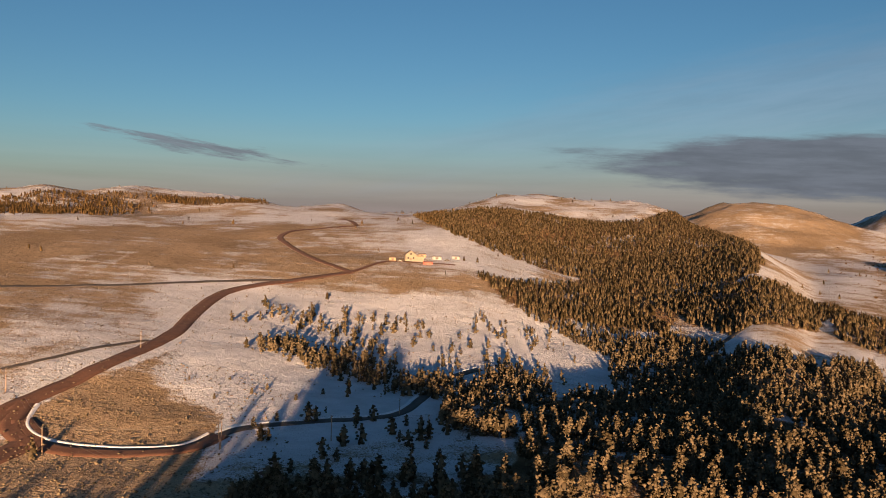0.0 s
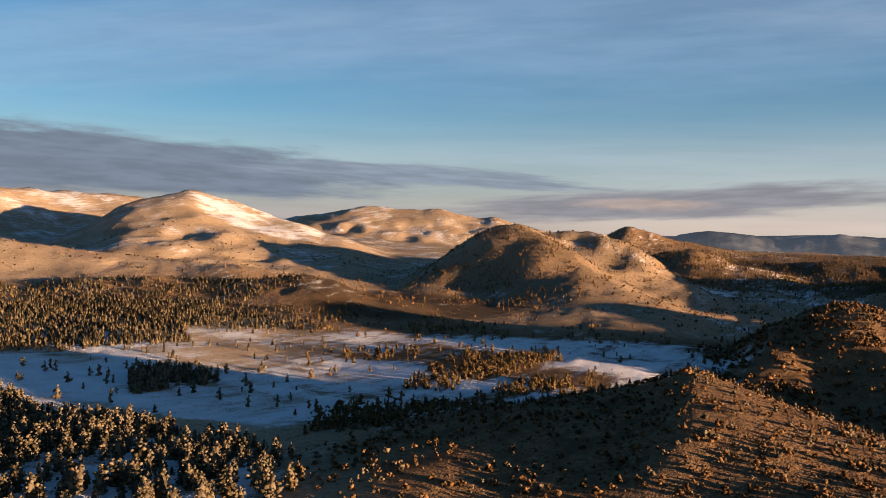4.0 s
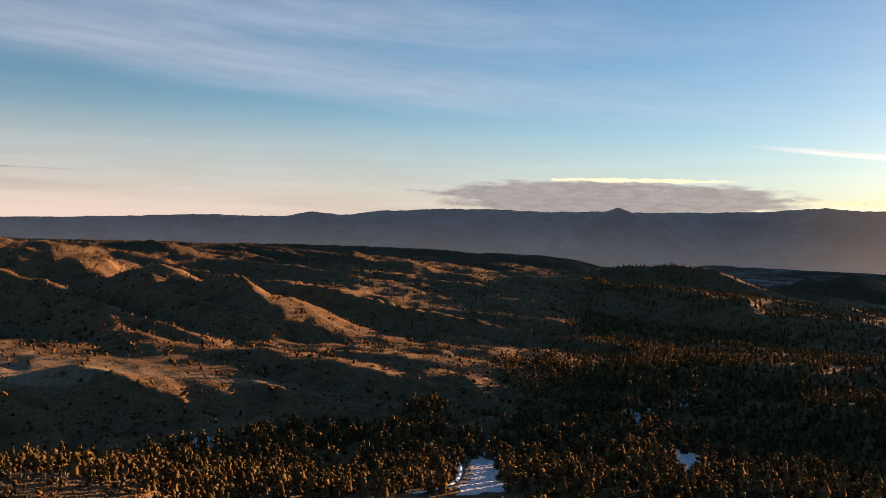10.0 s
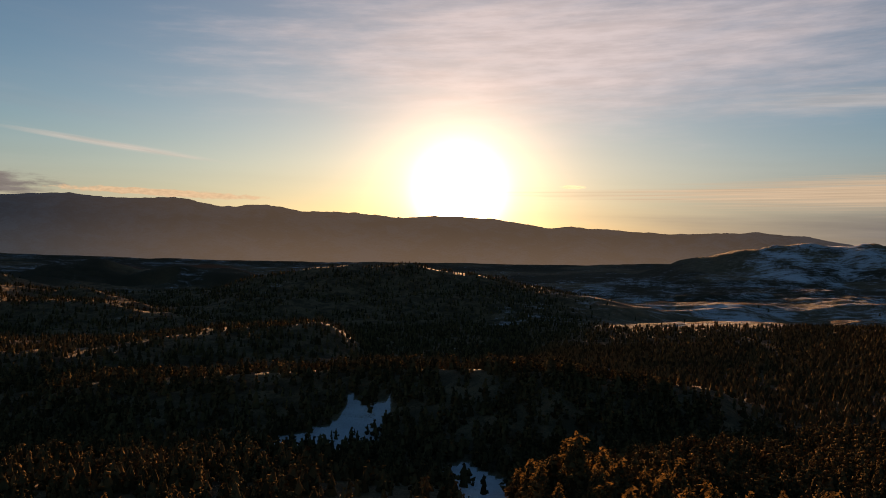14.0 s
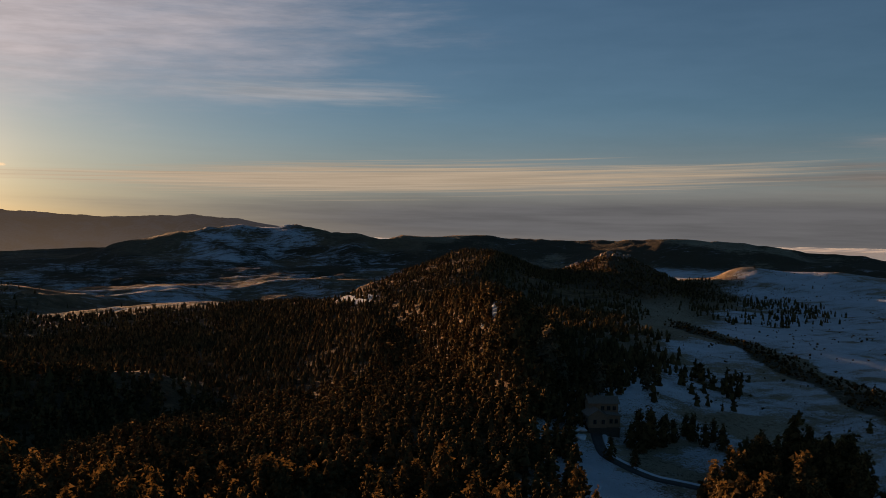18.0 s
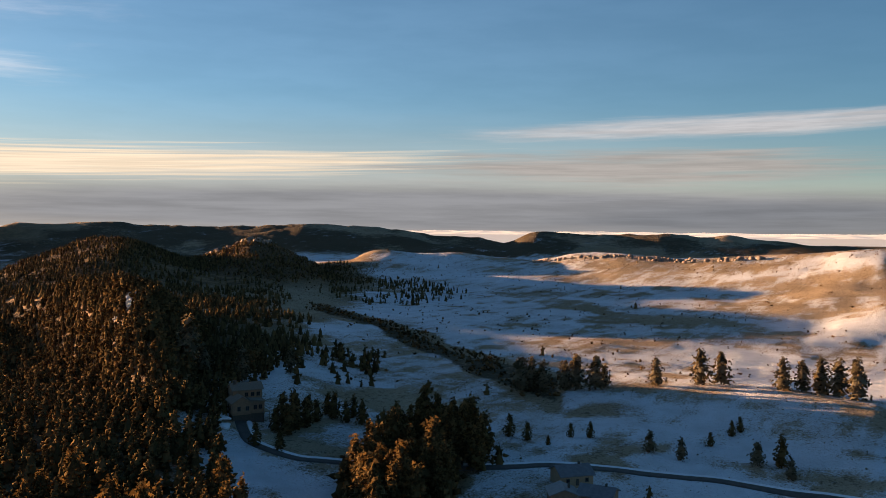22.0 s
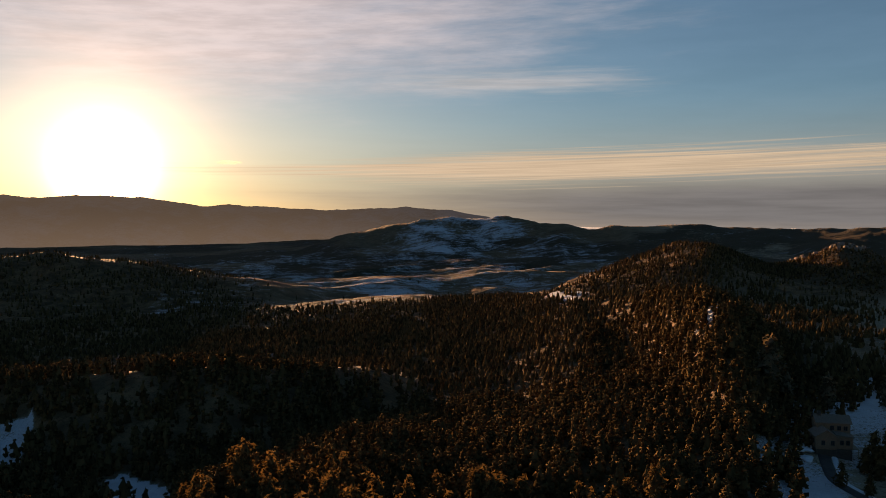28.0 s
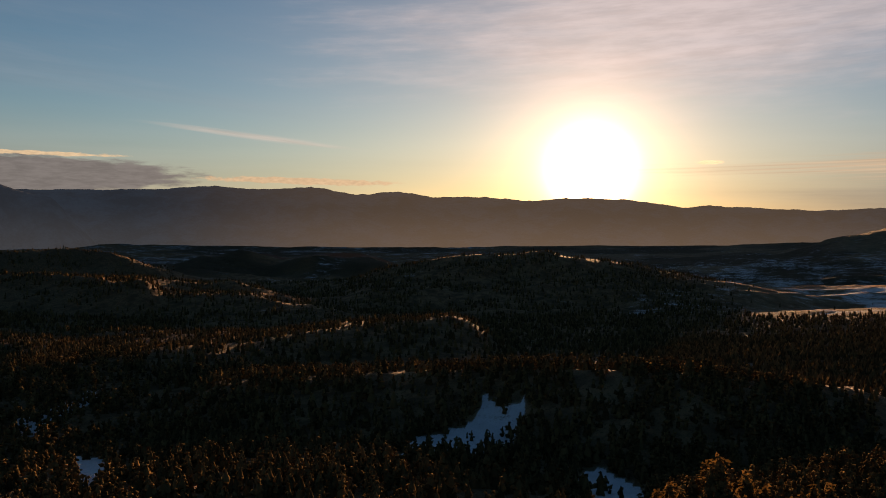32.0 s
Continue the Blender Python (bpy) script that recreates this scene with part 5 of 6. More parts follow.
# ---- roads, laid on the land ----
def road(name, label, mat, width, *line, lift=0.25, verge=True):
    """A dirt road along (bearing, distance) points, with a low bank of snow beside it."""
    pts = [(r * math.sin(radians(b)), r * math.cos(radians(b))) for b, r in line]
    fine = []
    for i in range(len(pts) - 1):
        p0, p1, p2, p3 = (Vector(pts[max(0, min(len(pts) - 1, i + k))]) for k in (-1, 0, 1, 2))
        steps = max(4, int((p2 - p1).length / 2.5))
        for s in range(steps):
            u = s / steps
            fine.append(0.5 * (2 * p1 + (p2 - p0) * u + (2 * p0 - 5 * p1 + 4 * p2 - p3) * u * u + (3 * p1 - p0 - 3 * p2 + p3) * u ** 3))
    fine.append(Vector(pts[-1]))

    def strip(kind, offsets, rises, m):
        v = []
        for i, p in enumerate(fine):
            d = fine[min(i + 1, len(fine) - 1)] - fine[max(i - 1, 0)]
            side = Vector((d.y, -d.x)).normalized()
            jit = 1 + 0.10 * (value_noise(np.array(p.x / 9), np.array(p.y / 9)) - 0.5)
            for o, h in zip(offsets, rises):
                q = p + side * o * float(jit)
                b, r = math.degrees(math.atan2(q.x, q.y)), q.length
                v.append((q.x, q.y, float(height_at(b, r)) + h))
        mesh = sheet_mesh(kind, np.array(v), grid_faces(len(fine), len(offsets)), m)
        return new(kind, mesh)

    w = width / 2
    ob = tagged(strip(name, (-w - 0.3, -w, -w * 0.4, 0, w * 0.4, w, w + 0.3), (-0.3, lift, lift + 0.04, lift, lift + 0.04, lift, -0.3), mat), label, "road", kind="structure")
    if verge:
        for sgn in (-1,):
            a = sorted((sgn * (w + 0.1), sgn * (w + 0.8), sgn * (w + 1.8), sgn * (w + 2.8)))
            bank = strip("snow_bank", a, (-0.3, 0.40, 0.35, -0.3) if sgn < 0 else (-0.3, 0.35, 0.40, -0.3), SNOW_MAT)
            bank.parent = ob
    return ob


SNOW_MAT = plain("packed_snow", (0.70, 0.71, 0.74), (0.84, 0.84, 0.86), 0.4, 0.85, 0, 0.08)
road("road", "wide red dirt road through the snowy pastures", ROAD, 9.0, (-28.5, 352), (-27.2, 366), (-25.8, 377), (-22.9, 402), (-19.6, 443), (-17.5, 486), (-16.5, 534), (-14.9, 603), (-13.3, 638), (-10.0, 670), (-6.2, 711), verge=False)
road("road", "red dirt road climbing to the horizon", ROAD, 6.5, (-6.2, 711), (-8.5, 766), (-10.0, 836), (-10.9, 914), (-9.8, 980), (-7.0, 1037), (-5.9, 1064), (-6.8, 1178), verge=False)
road("road", "red dirt road curving round the meadow", ROAD, 8.5, (-26.4, 372), (-27.0, 350), (-26.1, 334), (-24.2, 324), (-21.9, 318), (-18.5, 313), (-16.4, 314), (-14.6, 327))
road("road", "narrow dark lane ploughed through the snow", TRACK_AND_SHADE, 4.6, (-14.6, 327), (-12.4, 336), (-8.7, 340), (-4.9, 345), (-2.4, 357), (-0.9, 391), (0.4, 431), (2.7, 456))
road("road", "red dirt road joining the bend", ROAD, 10.0, (-28.6, 316), (-26.7, 329), (-25.8, 340), (-26.4, 356), verge=False)
# the shade of two gullies, laid on the pasture as dark strips
road("road", "dark strip for the shadowed gully across the upper pasture", TRACK_AND_SHADE, 6.0, (-27.7, 621), (-24.6, 623), (-21.3, 629), (-17.9, 642), (-14.4, 658), (-10.0, 670), verge=False)
road("road", "dark strip for the shadowed ditch beside the dirt road", TRACK_AND_SHADE, 3.0, (-27.6, 414), (-24.8, 426), (-21.9, 446), (-19.2, 463), verge=False)
road("road", "dirt drive to the farmstead", ROAD, 4.5, (-6.2, 711), (-5.5, 727), (-4.0, 759), (-2.4, 767), (-0.9, 769), (0.9, 763), verge=False)
road("road", "short red dirt lane between the pines", ROAD, 5.0, (-11.6, 282), (-10.7, 272), (-10.3, 256), verge=False)
road("road", "dark lane in the wooded gully", TRACK_AND_SHADE, 5.0, (15.0, 410), (16.0, 418), (17.6, 438), (18.8, 452), (19.7, 463), verge=False)
road("road", "dark lane in the wooded gully", TRACK_AND_SHADE, 5.0, (17.7, 598), (18.4, 612), (19.0, 625), (20.0, 650), verge=False)
road("road", "dark ploughed lane across the snowy pasture", TRACK_AND_SHADE, 4.6, (240.0, 285), (242.8, 288), (246.2, 294), (249.3, 296), (253.3, 297), (258.6, 298), (263.3, 293), (268.0, 286))
road("road", "curving driveway below the brown house", TRACK_AND_SHADE, 4.0, (225.9, 331), (226.1, 319), (226.6, 304), (227.9, 296), (229.8, 288), (231.8, 287), (235.0, 286))
road("road", "narrow track beside the snow patch", TRACK_AND_SHADE, 3.6, (129.0, 300), (129.9, 304), (131.4, 315), (132.2, 331), (132.4, 376), (131.9, 429))


# ---- helpers for built things ----
def part(name, bm, mat, parent, label=""):
    mesh = bpy.data.meshes.new(name)
    bm.to_mesh(mesh)
    bm.free()
    mesh.materials.append(mat)
    ob = new(name, mesh)
    ob.parent = parent
    return tagged(ob, label)


def box(x0, x1, y0, y1, z0, z1, bevel=0.0, bm=None):
    bm = bm or bmesh.new()
    made = bmesh.ops.create_cube(bm, size=1.0, matrix=Matrix.Translation(((x0 + x1) / 2, (y0 + y1) / 2, (z0 + z1) / 2)) @ Matrix.Diagonal((x1 - x0, y1 - y0, z1 - z0, 1)))
    if bevel:
        edges = {e for v in made["verts"] for e in v.link_edges}
        bmesh.ops.bevel(bm, geom=list(edges), offset=bevel, segments=1, affect="EDGES")
    return bm


def prism(profile, a0, a1, axis="y"):
    """A profile of (across, up) drawn out along an axis."""
    bm = bmesh.new()
    rows = [[bm.verts.new((u, a, z) if axis == "y" else (a, u, z)) for u, z in profile] for a in (a0, a1)]
    k = len(profile)
    for i in range(k):
        bm.faces.new((rows[0][i], rows[0][(i + 1) % k], rows[1][(i + 1) % k], rows[1][i]))
    bm.faces.new(rows[0][::-1]), bm.faces.new(rows[1])
    bmesh.ops.recalc_face_normals(bm, faces=bm.faces)
    return bm


def gable_walls(x0, x1, y0, y1, z0, eave, peak, axis):
    """Four walls with two gables."""
    if axis == "y":
        return prism([(x0, z0), (x1, z0), (x1, eave), ((x0 + x1) / 2, peak), (x0, eave)], y0, y1, "y")
    return prism([(y0, z0), (y1, z0), (y1, eave), ((y0 + y1) / 2, peak), (y0, eave)], x0, x1, "x")


def gable_roof(x0, x1, y0, y1, eave, peak, axis, over=0.6, thick=0.25):
    a, b = (x0, x1) if axis == "y" else (y0, y1)
    c, d = (y0, y1) if axis == "y" else (x0, x1)
    m, slope = (a + b) / 2, (peak - eave) / ((b - a) / 2)
    lo = eave - over * slope
    up = thick * 1.2
    prof = [(a - over, lo + 0.02), (m, peak + 0.02), (b + over, lo + 0.02), (b + over, lo + up), (m, peak + up), (a - over, lo + up)]
    return prism(prof, c - over, d + over, axis)


def at_place(ob, b, r, turn=0.0, lift=0.0):
    """Stands a thing on the ground, its y axis pointing away from the hub, turned by some degrees."""
    p = spot(b, r, lift)
    ob.matrix_basis = pose(p.x, p.y, p.z, 0, 0, -b + turn)
    return ob


def window(parent, x, y, z, w, h, face="y"):
    """A framed pane set on a wall whose outside looks to -y (or -x)."""
    def slab(x0, x1, d0, d1, z0, z1, bm=None):
        return box(x0, x1, d0, d1, z0, z1, 0, bm) if face == "y" else box(d0, d1, x0, x1, z0, z1, 0, bm)
    u, d = (x, y) if face == "y" else (y, x)
    bm = slab(u - w / 2 - 0.1, u + w / 2 + 0.1, d - 0.12, d + 0.05, z - 0.12, z)
    slab(u - w / 2 - 0.1, u + w / 2 + 0.1, d - 0.12, d + 0.05, z + h, z + h + 0.12, bm)
    slab(u - w / 2 - 0.1, u - w / 2, d - 0.12, d + 0.05, z, z + h, bm)
    slab(u + w / 2, u + w / 2 + 0.1, d - 0.12, d + 0.05, z, z + h, bm)
    slab(u - 0.04, u + 0.04, d - 0.10, d + 0.05, z, z + h, bm)
    f = part("window", bm, TRIM, parent)
    part("pane", slab(u - w / 2, u + w / 2, d - 0.05, d + 0.02, z, z + h), GLASS, f)


STUCCO = plain("brown_stucco", (0.19, 0.12, 0.075), (0.27, 0.175, 0.11), 1.2, 0.9, 0, 0.02)
STONE = plain("dark_foundation", (0.06, 0.045, 0.035), (0.11, 0.085, 0.065), 2.0, 0.9, 0, 0.03)
SHINGLE = plain("weathered_shingle", (0.13, 0.10, 0.075), (0.22, 0.17, 0.13), 2.5, 0.85, 0, 0.03)
GREY_ROOF = plain("grey_metal_roof", (0.13, 0.13, 0.14), (0.20, 0.20, 0.21), 0.8, 0.5, 0.2)
TRIM = plain("dark_trim", (0.06, 0.045, 0.035), (0.10, 0.075, 0.06), 3.0, 0.6)
CREAM = plain("cream_siding", (0.22, 0.18, 0.13), (0.28, 0.23, 0.17), 0.8, 0.8)
WHITE = plain("white_siding", (0.24, 0.225, 0.205), (0.31, 0.295, 0.275), 0.8, 0.7)
RED = plain("red_paint", (0.42, 0.05, 0.025), (0.55, 0.075, 0.04), 0.8, 0.6)
TAN = plain("tan_boards", (0.30, 0.20, 0.12), (0.40, 0.28, 0.17), 1.5, 0.85)
REDWOOD = plain("redwood_boards", (0.30, 0.09, 0.05), (0.42, 0.14, 0.08), 1.5, 0.8)
POLE = plain("pole_wood", (0.22, 0.15, 0.10), (0.34, 0.25, 0.17), 2.0, 0.9)
WIRE = plain("grey_wire", (0.07, 0.068, 0.065), (0.11, 0.105, 0.10), 1.0, 0.7, 0.2)
GLASS, gk, gb = material("window_glass")
gb.inputs["Base Color"].default_value = (0.02, 0.025, 0.03, 1)
gb.inputs["Roughness"].default_value = 0.08
TYRE = plain("rubber", (0.015, 0.015, 0.015), (0.03, 0.03, 0.03), 5.0, 0.9)


def brown_house():
    """A tall house on a slope: a low front wing, a higher back block, a dark ground floor with garage doors."""
    top = new("house")
    tagged(top, "three-storey brown stucco house with gabled roofs above a snowy drive", "house")
    part("ground_floor", box(-6.5, 5.5, -6, 7, -2.5, 3.0, 0.05), STONE, top, "dark ground floor with garage doors")
    part("wall", gable_walls(-6.8, 0.2, -6.6, 3.0, 3.0, 7.6, 9.8, "y"), STUCCO, top)
    part("roof", gable_roof(-6.8, 0.2, -6.6, 3.0, 7.6, 9.8, "y"), SHINGLE, top, "sunlit tan shingle roof")
    part("wall", box(0.2, 5.8, -5.2, 6.0, 3.0, 7.8, 0.03), STUCCO, top)
    part("roof", prism([(0.1, 7.7), (6.4, 7.3), (6.4, 7.6), (0.1, 8.4)], -5.9, 6.2, "y"), SHINGLE, top)
    part("wall", gable_walls(-5.0, 6.4, 0.5, 8.5, 7.0, 11.2, 13.2, "x"), STUCCO, top, "upper storey of the back block")
    part("roof", gable_roof(-5.0, 6.4, 0.5, 8.5, 11.2, 13.2, "x"), SHINGLE, top)
    part("chimney", box(-4.2, -3.0, 3.4, 4.6, 10.5, 14.6, 0.05), STONE, top)
    for x in (-4.4, -1.2, 2.2, 4.2):
        window(top, x, -6.62 if x < 0 else -5.22, 4.6, 1.1, 1.5)
    for x in (0.2, 2.6, 4.8):
        window(top, x, 0.48, 8.6, 1.2, 1.4)
    for y in (-3.5, 0.0):
        window(top, -6.82, y, 4.6, 1.1, 1.5, "x")
    for x in (-4.0, 0.0, 3.6):
        part("garage_door", box(x - 1.3, x + 1.3, -6.1, -5.95, -1.8, 1.2, 0.03), TRIM, top)
    part("deck", box(5.5, 8.5, -3.5, 4.0, 2.7, 3.0, 0.03), TAN, top)
    for y in (-3.3, 3.8):
        part("post", box(8.2, 8.45, y - 0.12, y + 0.12, -2.5, 2.7), TAN, top)
    part("railing", box(8.35, 8.45, -3.5, 4.0, 3.75, 3.9), TAN, top)
    return at_place(top, 226.3, 336, 14, -0.8)


brown_house()


def heap(name, label, b, r, wide, deep, tall, mat, turn=0.0):
    """A ploughed heap of snow."""
    bm = bmesh.new()
    bmesh.ops.create_icosphere(bm, subdivisions=3, radius=1.0)
    for v in bm.verts:
        k = 0.75 + 0.5 * noise.noise(v.co * 1.7 + Vector((b, r, 0)))
        v.co = Vector((v.co.x * wide * k, v.co.y * deep * k, v.co.z * tall * k))
    for f in bm.faces:
        f.smooth = True
    mesh = bpy.data.meshes.new(name)
    bm.to_mesh(mesh)
    bm.free()
    mesh.materials.append(mat)
    return at_place(tagged(new(name, mesh), label, "snow"), b, r, turn)


heap("snow_heap", "ploughed heap of snow beside the brown house", 224.6, 333, 4.5, 7.5, 2.2, SNOW_MAT, 20)
heap("snow_heap", "low ploughed snow bank at the drive", 224.9, 321, 3.0, 4.0, 1.4, SNOW_MAT)


def cabin(b, r, turn, wide, deep, eave, peak, wall, roof, label, axis="x", lift=0.2):
    top = tagged(new("cabin"), label, "cabin")
    w, d = wide / 2, deep / 2
    part("wall", gable_walls(-w, w, -d, d, -2.0, eave, peak, axis), wall, top)
    part("roof", gable_roof(-w, w, -d, d, eave, peak, axis, 0.7), roof, top)
    part("door", box(-0.5, 0.5, -d - 0.05, -d + 0.02, -0.1, 2.0), TRIM, top)
    for x in (-w * 0.6, w * 0.6):
        window(top, x, -d - 0.02, 1.0, 1.0, 1.1)
    part("chimney", box(w * 0.4, w * 0.4 + 0.7, -0.3, 0.4, eave, peak + 0.9, 0.04), STONE, top)
    return at_place(top, b, r, turn, lift)


cabin(24.8, 519, 30, 9, 6, 2.8, 4.6, REDWOOD, SHINGLE, "small redwood cabin among frosted pines", "x", 0.3)
cabin(248.2, 277, 25, 11, 9, 3.2, 5.4, TAN, GREY_ROOF, "tan cabin with a grey roof beside the lane", "x", 0.8)
cabin(247.6, 258, 10, 8, 8, 3.0, 4.6, STUCCO, GREY_ROOF, "brown outbuilding with a dark roof in the snow", "y", 0.6)
cabin(250.0, 259, -15, 10, 9, 3.0, 5.0, STUCCO, GREY_ROOF, "brown house with a grey hipped roof in the snow", "x", 0.6)


def farmhouse():
    top = tagged(new("farmhouse"), "cream farmhouse with a steep gable in sunlit pasture", "house")
    part("wall", gable_walls(-5, 5, -4, 4, -1.5, 4.6, 8.6, "y"), CREAM, top)
    part("roof", gable_roof(-5, 5, -4, 4, 4.6, 8.6, "y", 0.5), SHINGLE, top)
    part("wing", box(5, 12, -3, 4, -1.5, 3.2, 0.05), CREAM, top)
    part("wing_roof", prism([(4.9, 3.2), (12.5, 3.2), (12.5, 3.5), (4.9, 4.6)], -3.5, 4.5, "y"), SHINGLE, top)
    for x in (-2.5, 2.5):
        window(top, x, -4.02, 1.2, 1.2, 1.6)
    window(top, 0, -4.02, 5.0, 1.2, 1.4)
    part("door", box(-0.5, 0.5, -4.08, -3.98, 0, 2.1), TRIM, top)
    return at_place(top, -2.2, 778, 8, 0.3)


farmhouse()


def shed(b, r, turn, wide, deep, tall, wall, roof, label, lift=0.2):
    top = tagged(new("shed"), label, "shed")
    w, d = wide / 2, deep / 2
    part("wall", box(-w, w, -d, d, -1.5, tall, 0.04), wall, top)
    part("roof", prism([(-d - 0.4, tall), (d + 0.4, tall + 0.5), (d + 0.4, tall + 0.75), (-d - 0.4, tall + 0.25)], -w - 0.4, w + 0.4, "x"), roof, top)
    part("door", box(-1.2, 1.2, -d - 0.06, -d + 0.02, -0.1, tall * 0.8), TRIM, top)
    return at_place(top, b, r, turn, lift)


shed(-1.0, 764, 4, 8, 3, 1.6, RED, RED, "long low bright red shed at the farm")
shed(-0.4, 792, 2, 8, 4, 2.2, WHITE, WHITE, "long white shed at the farm")
shed(0.9, 798, -3, 7, 4, 2.2, WHITE, GREY_ROOF, "white barn with a grey roof at the farm")
shed(-1.4, 800, 0, 7, 4, 2.4, TAN, SHINGLE, "tan wooden shed behind the farmhouse")
shed(-3.4, 772, 6, 6, 3, 2.2, TAN, SHINGLE, "small tan shed beside the farmhouse")


def pickup(b, r, turn, paint, label):
    """A parked pickup truck."""
    top = tagged(new("pickup_truck"), label, "car")
    part("body", prism([(-2.6, 0.5), (2.6, 0.5), (2.6, 1.05), (1.2, 1.15), (0.6, 1.8), (-0.7, 1.8), (-0.9, 1.1), (-2.6, 1.1)], -0.95, 0.95, "y"), paint, top)
    part("windscreen", prism([(1.22, 1.16), (0.66, 1.76), (0.7, 1.78), (1.26, 1.18)], -0.8, 0.8, "y"), GLASS, top)
    for x in (-1.7, 1.7):
        for y in (-0.95, 0.95):
            bm = bmesh.new()
            bmesh.ops.create_cone(bm, cap_ends=True, segments=14, radius1=0.4, radius2=0.4, depth=0.28, matrix=Matrix.Translation((x, y, 0.38)) @ Matrix.Rotation(radians(90), 4, "X"))
            part("wheel", bm, TYRE, top)
    return at_place(top, b, r, turn, 0.1)


pickup(-2.9, 764, 5, WHITE, "white pickup truck parked at the farm")
pickup(0.3, 780, 20, TRIM, "dark pickup truck parked by the barn")


# ---- power line ----
def pole(b, r, tall, turn, legs, label):
    top = tagged(new("utility_pole"), label, "utility pole", "poles along the lane")
    if legs == 1:
        bm = bmesh.new()
        bmesh.ops.create_cone(bm, cap_ends=True, segments=8, radius1=0.22, radius2=0.14, depth=tall + 1, matrix=Matrix.Translation((0, 0, tall / 2 - 0.5)))
        part("pole", bm, POLE, top)
    else:
        for s in (-1, 1):
            bm = bmesh.new()
            bmesh.ops.create_cone(bm, cap_ends=True, segments=8, radius1=0.22, radius2=0.14, depth=tall + 1, matrix=Matrix.Translation((s * 1.0, 0, tall / 2 - 0.5)) @ Matrix.Rotation(radians(s * 8), 4, "Y") @ Matrix.Translation((0, 0, 0)))
            part("pole", bm, POLE, top)
    part("crossarm", box(-1.2, 1.2, -0.08, 0.08, tall - 0.7, tall - 0.5), POLE, top)
    for x in (-1.1, 0.0, 1.1):
        bm = bmesh.new()
        bmesh.ops.create_cone(bm, cap_ends=True, segments=6, radius1=0.08, radius2=0.05, depth=0.3, matrix=Matrix.Translation((x, 0, tall - 0.35)))
        part("insulator", bm, WHITE, top)
    return at_place(top, b, r, turn)


POLES = [(-25.3, 321, 10.0), (-14.6, 309, 10.0), (-7.3, 311, 9.5), (-0.7, 318, 8.5), (-2.7, 353, 6.5), (-27.3, 385, 10.0), (-19.6, 446, 9.0)]
for b, r, h in POLES:
    pole(b, r, h, 70, 2 if b == -14.6 else 1, "weathered wooden utility pole beside the dirt road" if b != -14.6 else "paired wooden utility poles leaning together in snow")


def wire(a, c, sag, label="thin grey power line sagging between poles"):
    (b0, r0, h0), (b1, r1, h1) = a, c
    p, q = spot(b0, r0, h0 - 0.25), spot(b1, r1, h1 - 0.25)
    side = Vector((q.y - p.y, p.x - q.x, 0)).normalized()
    top = tagged(new("power_line"), label, "cable")
    for s in (-1.1, 1.1):
        bm = bmesh.new()
        ring = []
        for i in range(13):
            u = i / 12
            c3 = p.lerp(q, u) + side * s * 0.9 - Vector((0, 0, sag * 4 * u * (1 - u)))
            ring.append([bm.verts.new(c3 + Vector((math.cos(k) * 0.035, 0, math.sin(k) * 0.035)) ) for k in (0, 2.1, 4.2)])
        for i in range(12):
            for k in range(3):
                bm.faces.new((ring[i][k], ring[i][(k + 1) % 3], ring[i + 1][(k + 1) % 3], ring[i + 1][k]))
        part("strand", bm, WIRE, top)


for a, c, s in ((POLES[0], POLES[1], 1.5), (POLES[1], POLES[2], 1.2), (POLES[2], POLES[3], 1.0), (POLES[0], POLES[5], 1.5), (POLES[5], POLES[6], 2.0)):
    wire(a, c, s)
wire(POLES[0], (-16.5, 235, 12.0), 1.0)

# ---- single pines near the camera ----
def pine_tree(seed, h, wide, low, taper, mat):
    """One pine with its trunk, limbs and crown."""
    g = np.random.default_rng(seed)
    top = tagged(new("pine_tree"), "", "tree")
    parts = [cone_trunk(h * 0.92, 0.028 * h, 0.006 * h, 7, g.normal() * 0.03 * h)]
    for i in range(6):
        q = low + (0.8 - low) * (i + g.random()) / 6
        a, ln = i * 2.4 + g.random(), h * wide * (1.05 - q) * 0.9
        v, f = cone_trunk(ln, 0.009 * h, 0.003 * h, 3)
        m = np.array(Matrix.Rotation(a, 3, "Z") @ Matrix.Rotation(radians(72), 3, "Y"))
        parts.append((v @ m.T + np.array([0, 0, q * h]), f))
    v, f = join_shapes(*parts)
    t = new("trunk", sheet_mesh("trunk", v, f, BARK, True))
    v, f = join_shapes(tiers(1.0, low + 0.04, wide * 0.62, 6, 7, seed + 3, taper), tufted_crown(low, wide * 0.74, 60, 0.046, seed + 7, 0.3), crown_shape(1.0, low, wide * 0.9, 70, 0.050, seed + 9, taper))
    c = new("crown", sheet_mesh("crown", v * h, f, mat, True))
    t.parent = c.parent = top
    return top


ROUND = [pine_tree(300 + i, 8.5, 0.38 + 0.05 * (i % 3), 0.06, 0.55, FROSTED) for i in range(6)]
TALL = [pine_tree(320 + i, 10.0, 0.27 + 0.04 * (i % 3), 0.14, 0.65, PINE) for i in range(6)]
YOUNG = [pine_tree(340 + i, 4.0, 0.40, 0.04, 0.75, PINE) for i in range(4)]
USED = set()


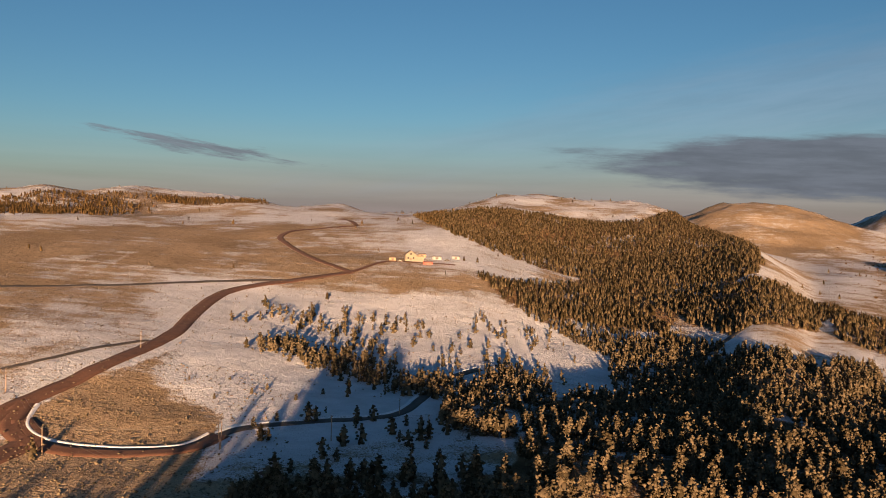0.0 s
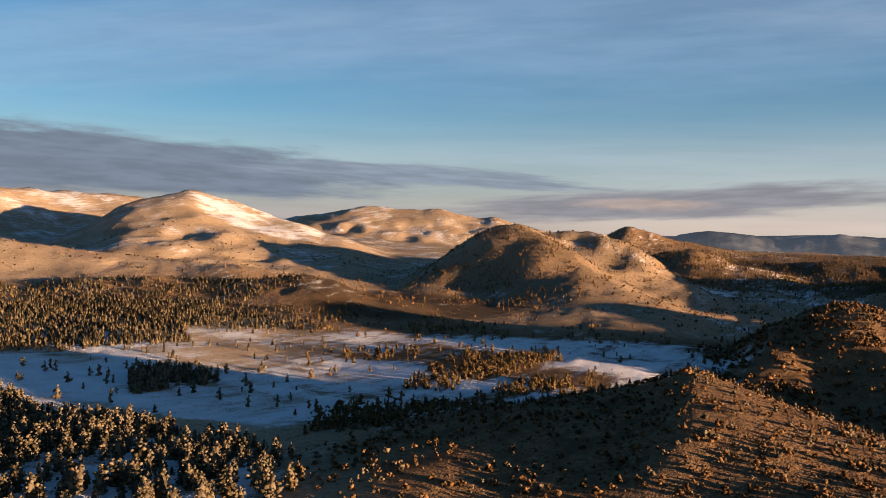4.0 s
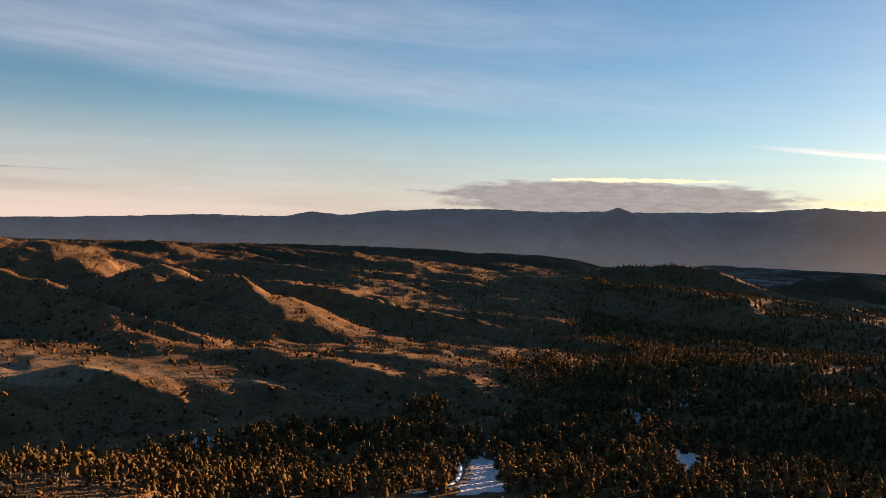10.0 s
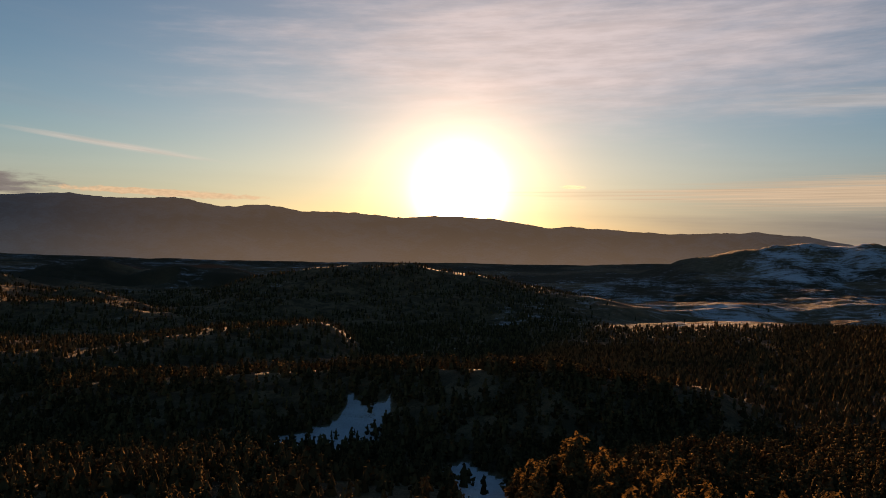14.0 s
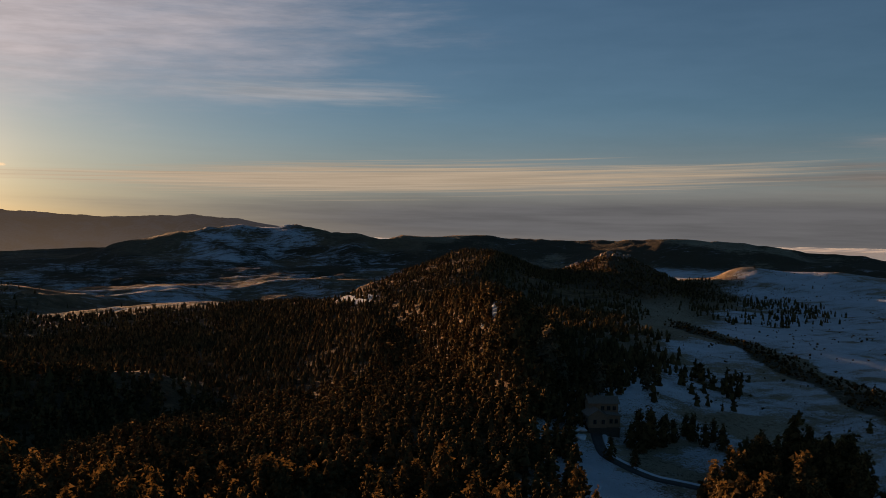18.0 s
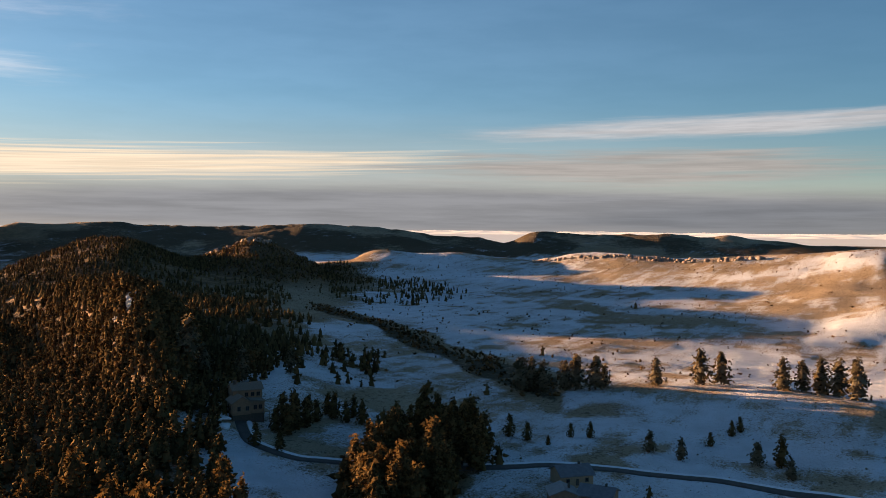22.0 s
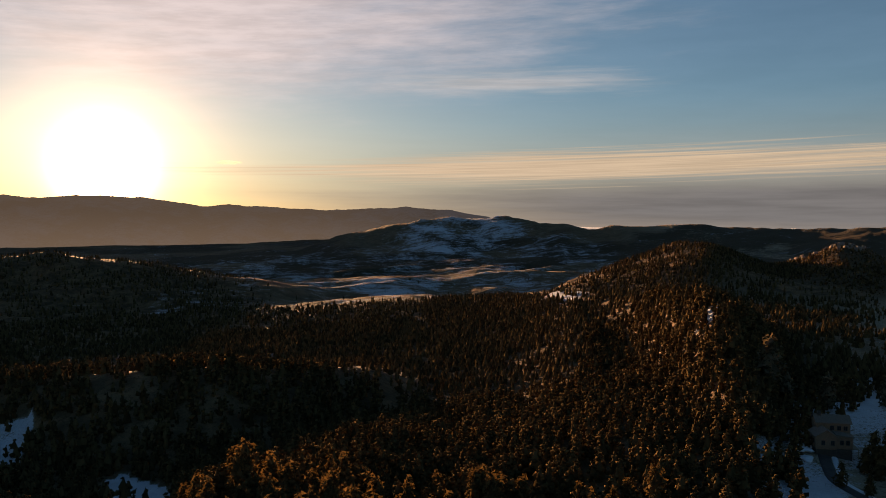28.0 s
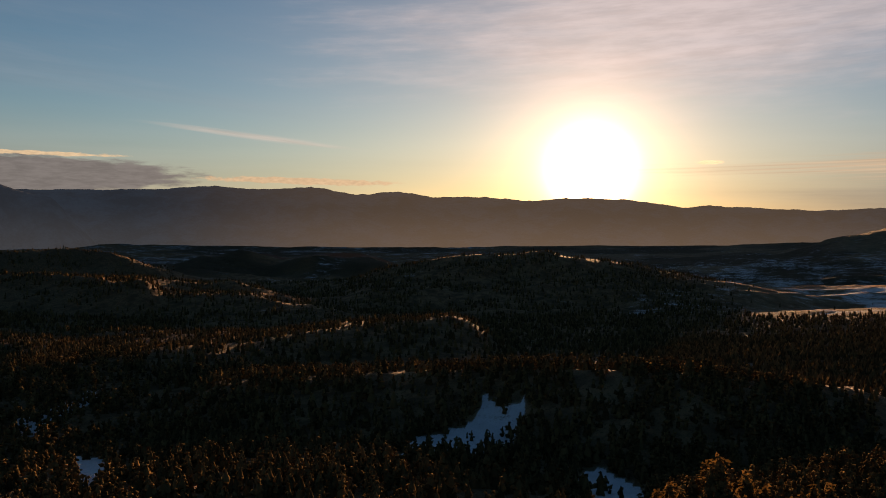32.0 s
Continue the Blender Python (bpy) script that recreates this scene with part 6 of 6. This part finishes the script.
def plant(proto, b, r, size, label, group):
    """Stands a pine at a place of the plan, size times its usual height."""
    p = spot(b, r, -0.1)
    m = pose(p.x, p.y, p.z, 0, 0, (b * 77.7 + r * 13.1) % 360) @ Matrix.Diagonal((size, size, size, 1))
    if proto in USED:
        ob = copy_thing(proto, m)
    else:
        ob = proto
        ob.matrix_basis = m
        USED.add(proto)
    return tagged(ob, label, "tree", group)


def stand(kinds, count, b0, b1, r0, r1, lo, hi, seed, label, group, dens=pines_at):
    b, r, h, g = scatter(b0, b1, r0, r1, 0.06, dens, seed)
    for i in g.permutation(len(b))[:count]:
        plant(kinds[int(g.integers(len(kinds)))], float(b[i]), float(r[i]), lo + (hi - lo) * g.random(), label, group)


stand(ROUND, 70, -14, 52, 205, 250, 0.7, 1.3, 51, "frosted round-crowned ponderosa pine in thick woods", "pines on the near slope")
stand(TALL, 90, 183, 228, 190, 245, 0.85, 1.35, 52, "tall dark ponderosa pine on the wooded ridge", "pines on the ridge")
stand(TALL, 75, 233.5, 243, 225, 345, 1.1, 1.7, 53, "big dark ponderosa pine beside the snowy lane", "pines by the lane")
# out of view: these pines only cast shade on the snow slope
stand(TALL, 40, 188, 262, 62, 130, 1.0, 1.3, 55, "unseen tall ponderosa pine on the knoll below, there for its shade", "pines on the knoll", lambda b, r: 0 * r + 0.5)
stand(TALL, 20, 125, 165, 235, 265, 0.5, 0.85, 54, "dark pine in the shaded valley", "pines in the valley")
for b, r, s in ((248.1, 338, 0.9), (249.4, 338, 1.0), (257.1, 340, 0.9), (258.4, 356, 0.7), (258.9, 362, 0.7), (244.0, 335, 1.0), (245.2, 330, 0.8),
                (261.4, 320, 1.1), (246.6, 325, 0.6), (228.7, 330, 1.4), (229.4, 326, 1.5), (229.0, 318, 1.3), (230.2, 330, 1.3), (228.2, 322, 0.9), (230.9, 338, 1.0),
                (232.1, 345, 1.2), (232.9, 340, 1.5), (231.7, 352, 0.9), (234.0, 338, 1.6), (233.4, 350, 0.9), (230.4, 352, 0.8), (226.9, 300, 0.9), (228.5, 298, 0.8)):
    plant(YOUNG[int(b * 7) % 4], b, r, s * 1.6, "small dark young pine standing in snow", "young pines in the snow")
for b, r, s in ((253.3, 325, 0.7), (255.3, 319, 0.95), (260.0, 320, 0.75), (262.0, 308, 0.7)):
    plant(ROUND[int(b) % 6], b, r, s * 1.2, "bushy dark pine on the snowy pasture", "pines on the pasture")
for b, r, s in ((244.7, 432, 1.0), (245.4, 436, 1.1), (246.2, 433, 1.35), (247.7, 436, 0.95), (248.4, 433, 1.0), (249.7, 430, 1.1), (250.3, 436, 1.0), (253.6, 440, 0.9),
                (256.4, 448, 1.0), (257.7, 452, 1.05), (261.4, 437, 1.0), (262.5, 445, 0.85), (263.6, 450, 1.1), (264.6, 440, 1.0), (265.6, 430, 1.2), (222.6, 390, 1.2), (223.6, 400, 1.0), (226.0, 392, 1.3), (229.2, 415, 0.9)):
    plant(ROUND[int(b * 3) % 6], b, r, s * 1.85, "sunlit golden pine at the edge of the pasture", "pines along the pasture edge")
for b, r, s in ((-15.0, 372, 0.35), (-12.6, 380, 0.3), (-11.6, 388, 0.35), (-14.0, 398, 0.3), (-9.7, 372, 0.35), (-7.9, 385, 0.35), (-16.6, 395, 0.25), (-10.8, 258, 1.0), (-12.2, 262, 1.1), (-7.6, 252, 1.0), (-8.4, 258, 1.1), (-13.0, 255, 1.0)):
    plant(ROUND[int(-b * 3) % 6], b, r, s, "frosted pine catching low sun on the snow slope", "pines on the snow slope")
for left in ROUND + TALL + YOUNG:
    if left not in USED:
        plant(left, 200 + ROUND.count(left) * 3.0, 240, 1.0, "tall dark ponderosa pine on the wooded ridge", "pines on the ridge")

# ---- the sea of cloud beyond the western hills ----
m, k, b_ = material("glowing_low_cloud")
k.put(b_.inputs["Base Color"], k.mix(k.step(k.noise(place_of(k), 0.004, 6), 0.35, 0.65), (0.70, 0.68, 0.66), (0.88, 0.86, 0.83)))
b_.inputs["Roughness"].default_value = 1.0
# warm emission stands in for low sunlight on the cloud
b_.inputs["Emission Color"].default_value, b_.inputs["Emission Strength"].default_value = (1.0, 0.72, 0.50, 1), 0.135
cb, cr = np.meshgrid(np.arange(203, 272, 0.25), np.linspace(3700, 4850, 60), indexing="ij")
cx, cy = cr * np.sin(np.radians(cb)), cr * np.cos(np.radians(cb))
cz = 86 + (cr - 3700) / 1150 * 17 + (fbm(cx / 120, cy / 120, 4) - 0.5) * 14
cz = np.where((cr < 3710) | (cr > 4840), 20, cz)
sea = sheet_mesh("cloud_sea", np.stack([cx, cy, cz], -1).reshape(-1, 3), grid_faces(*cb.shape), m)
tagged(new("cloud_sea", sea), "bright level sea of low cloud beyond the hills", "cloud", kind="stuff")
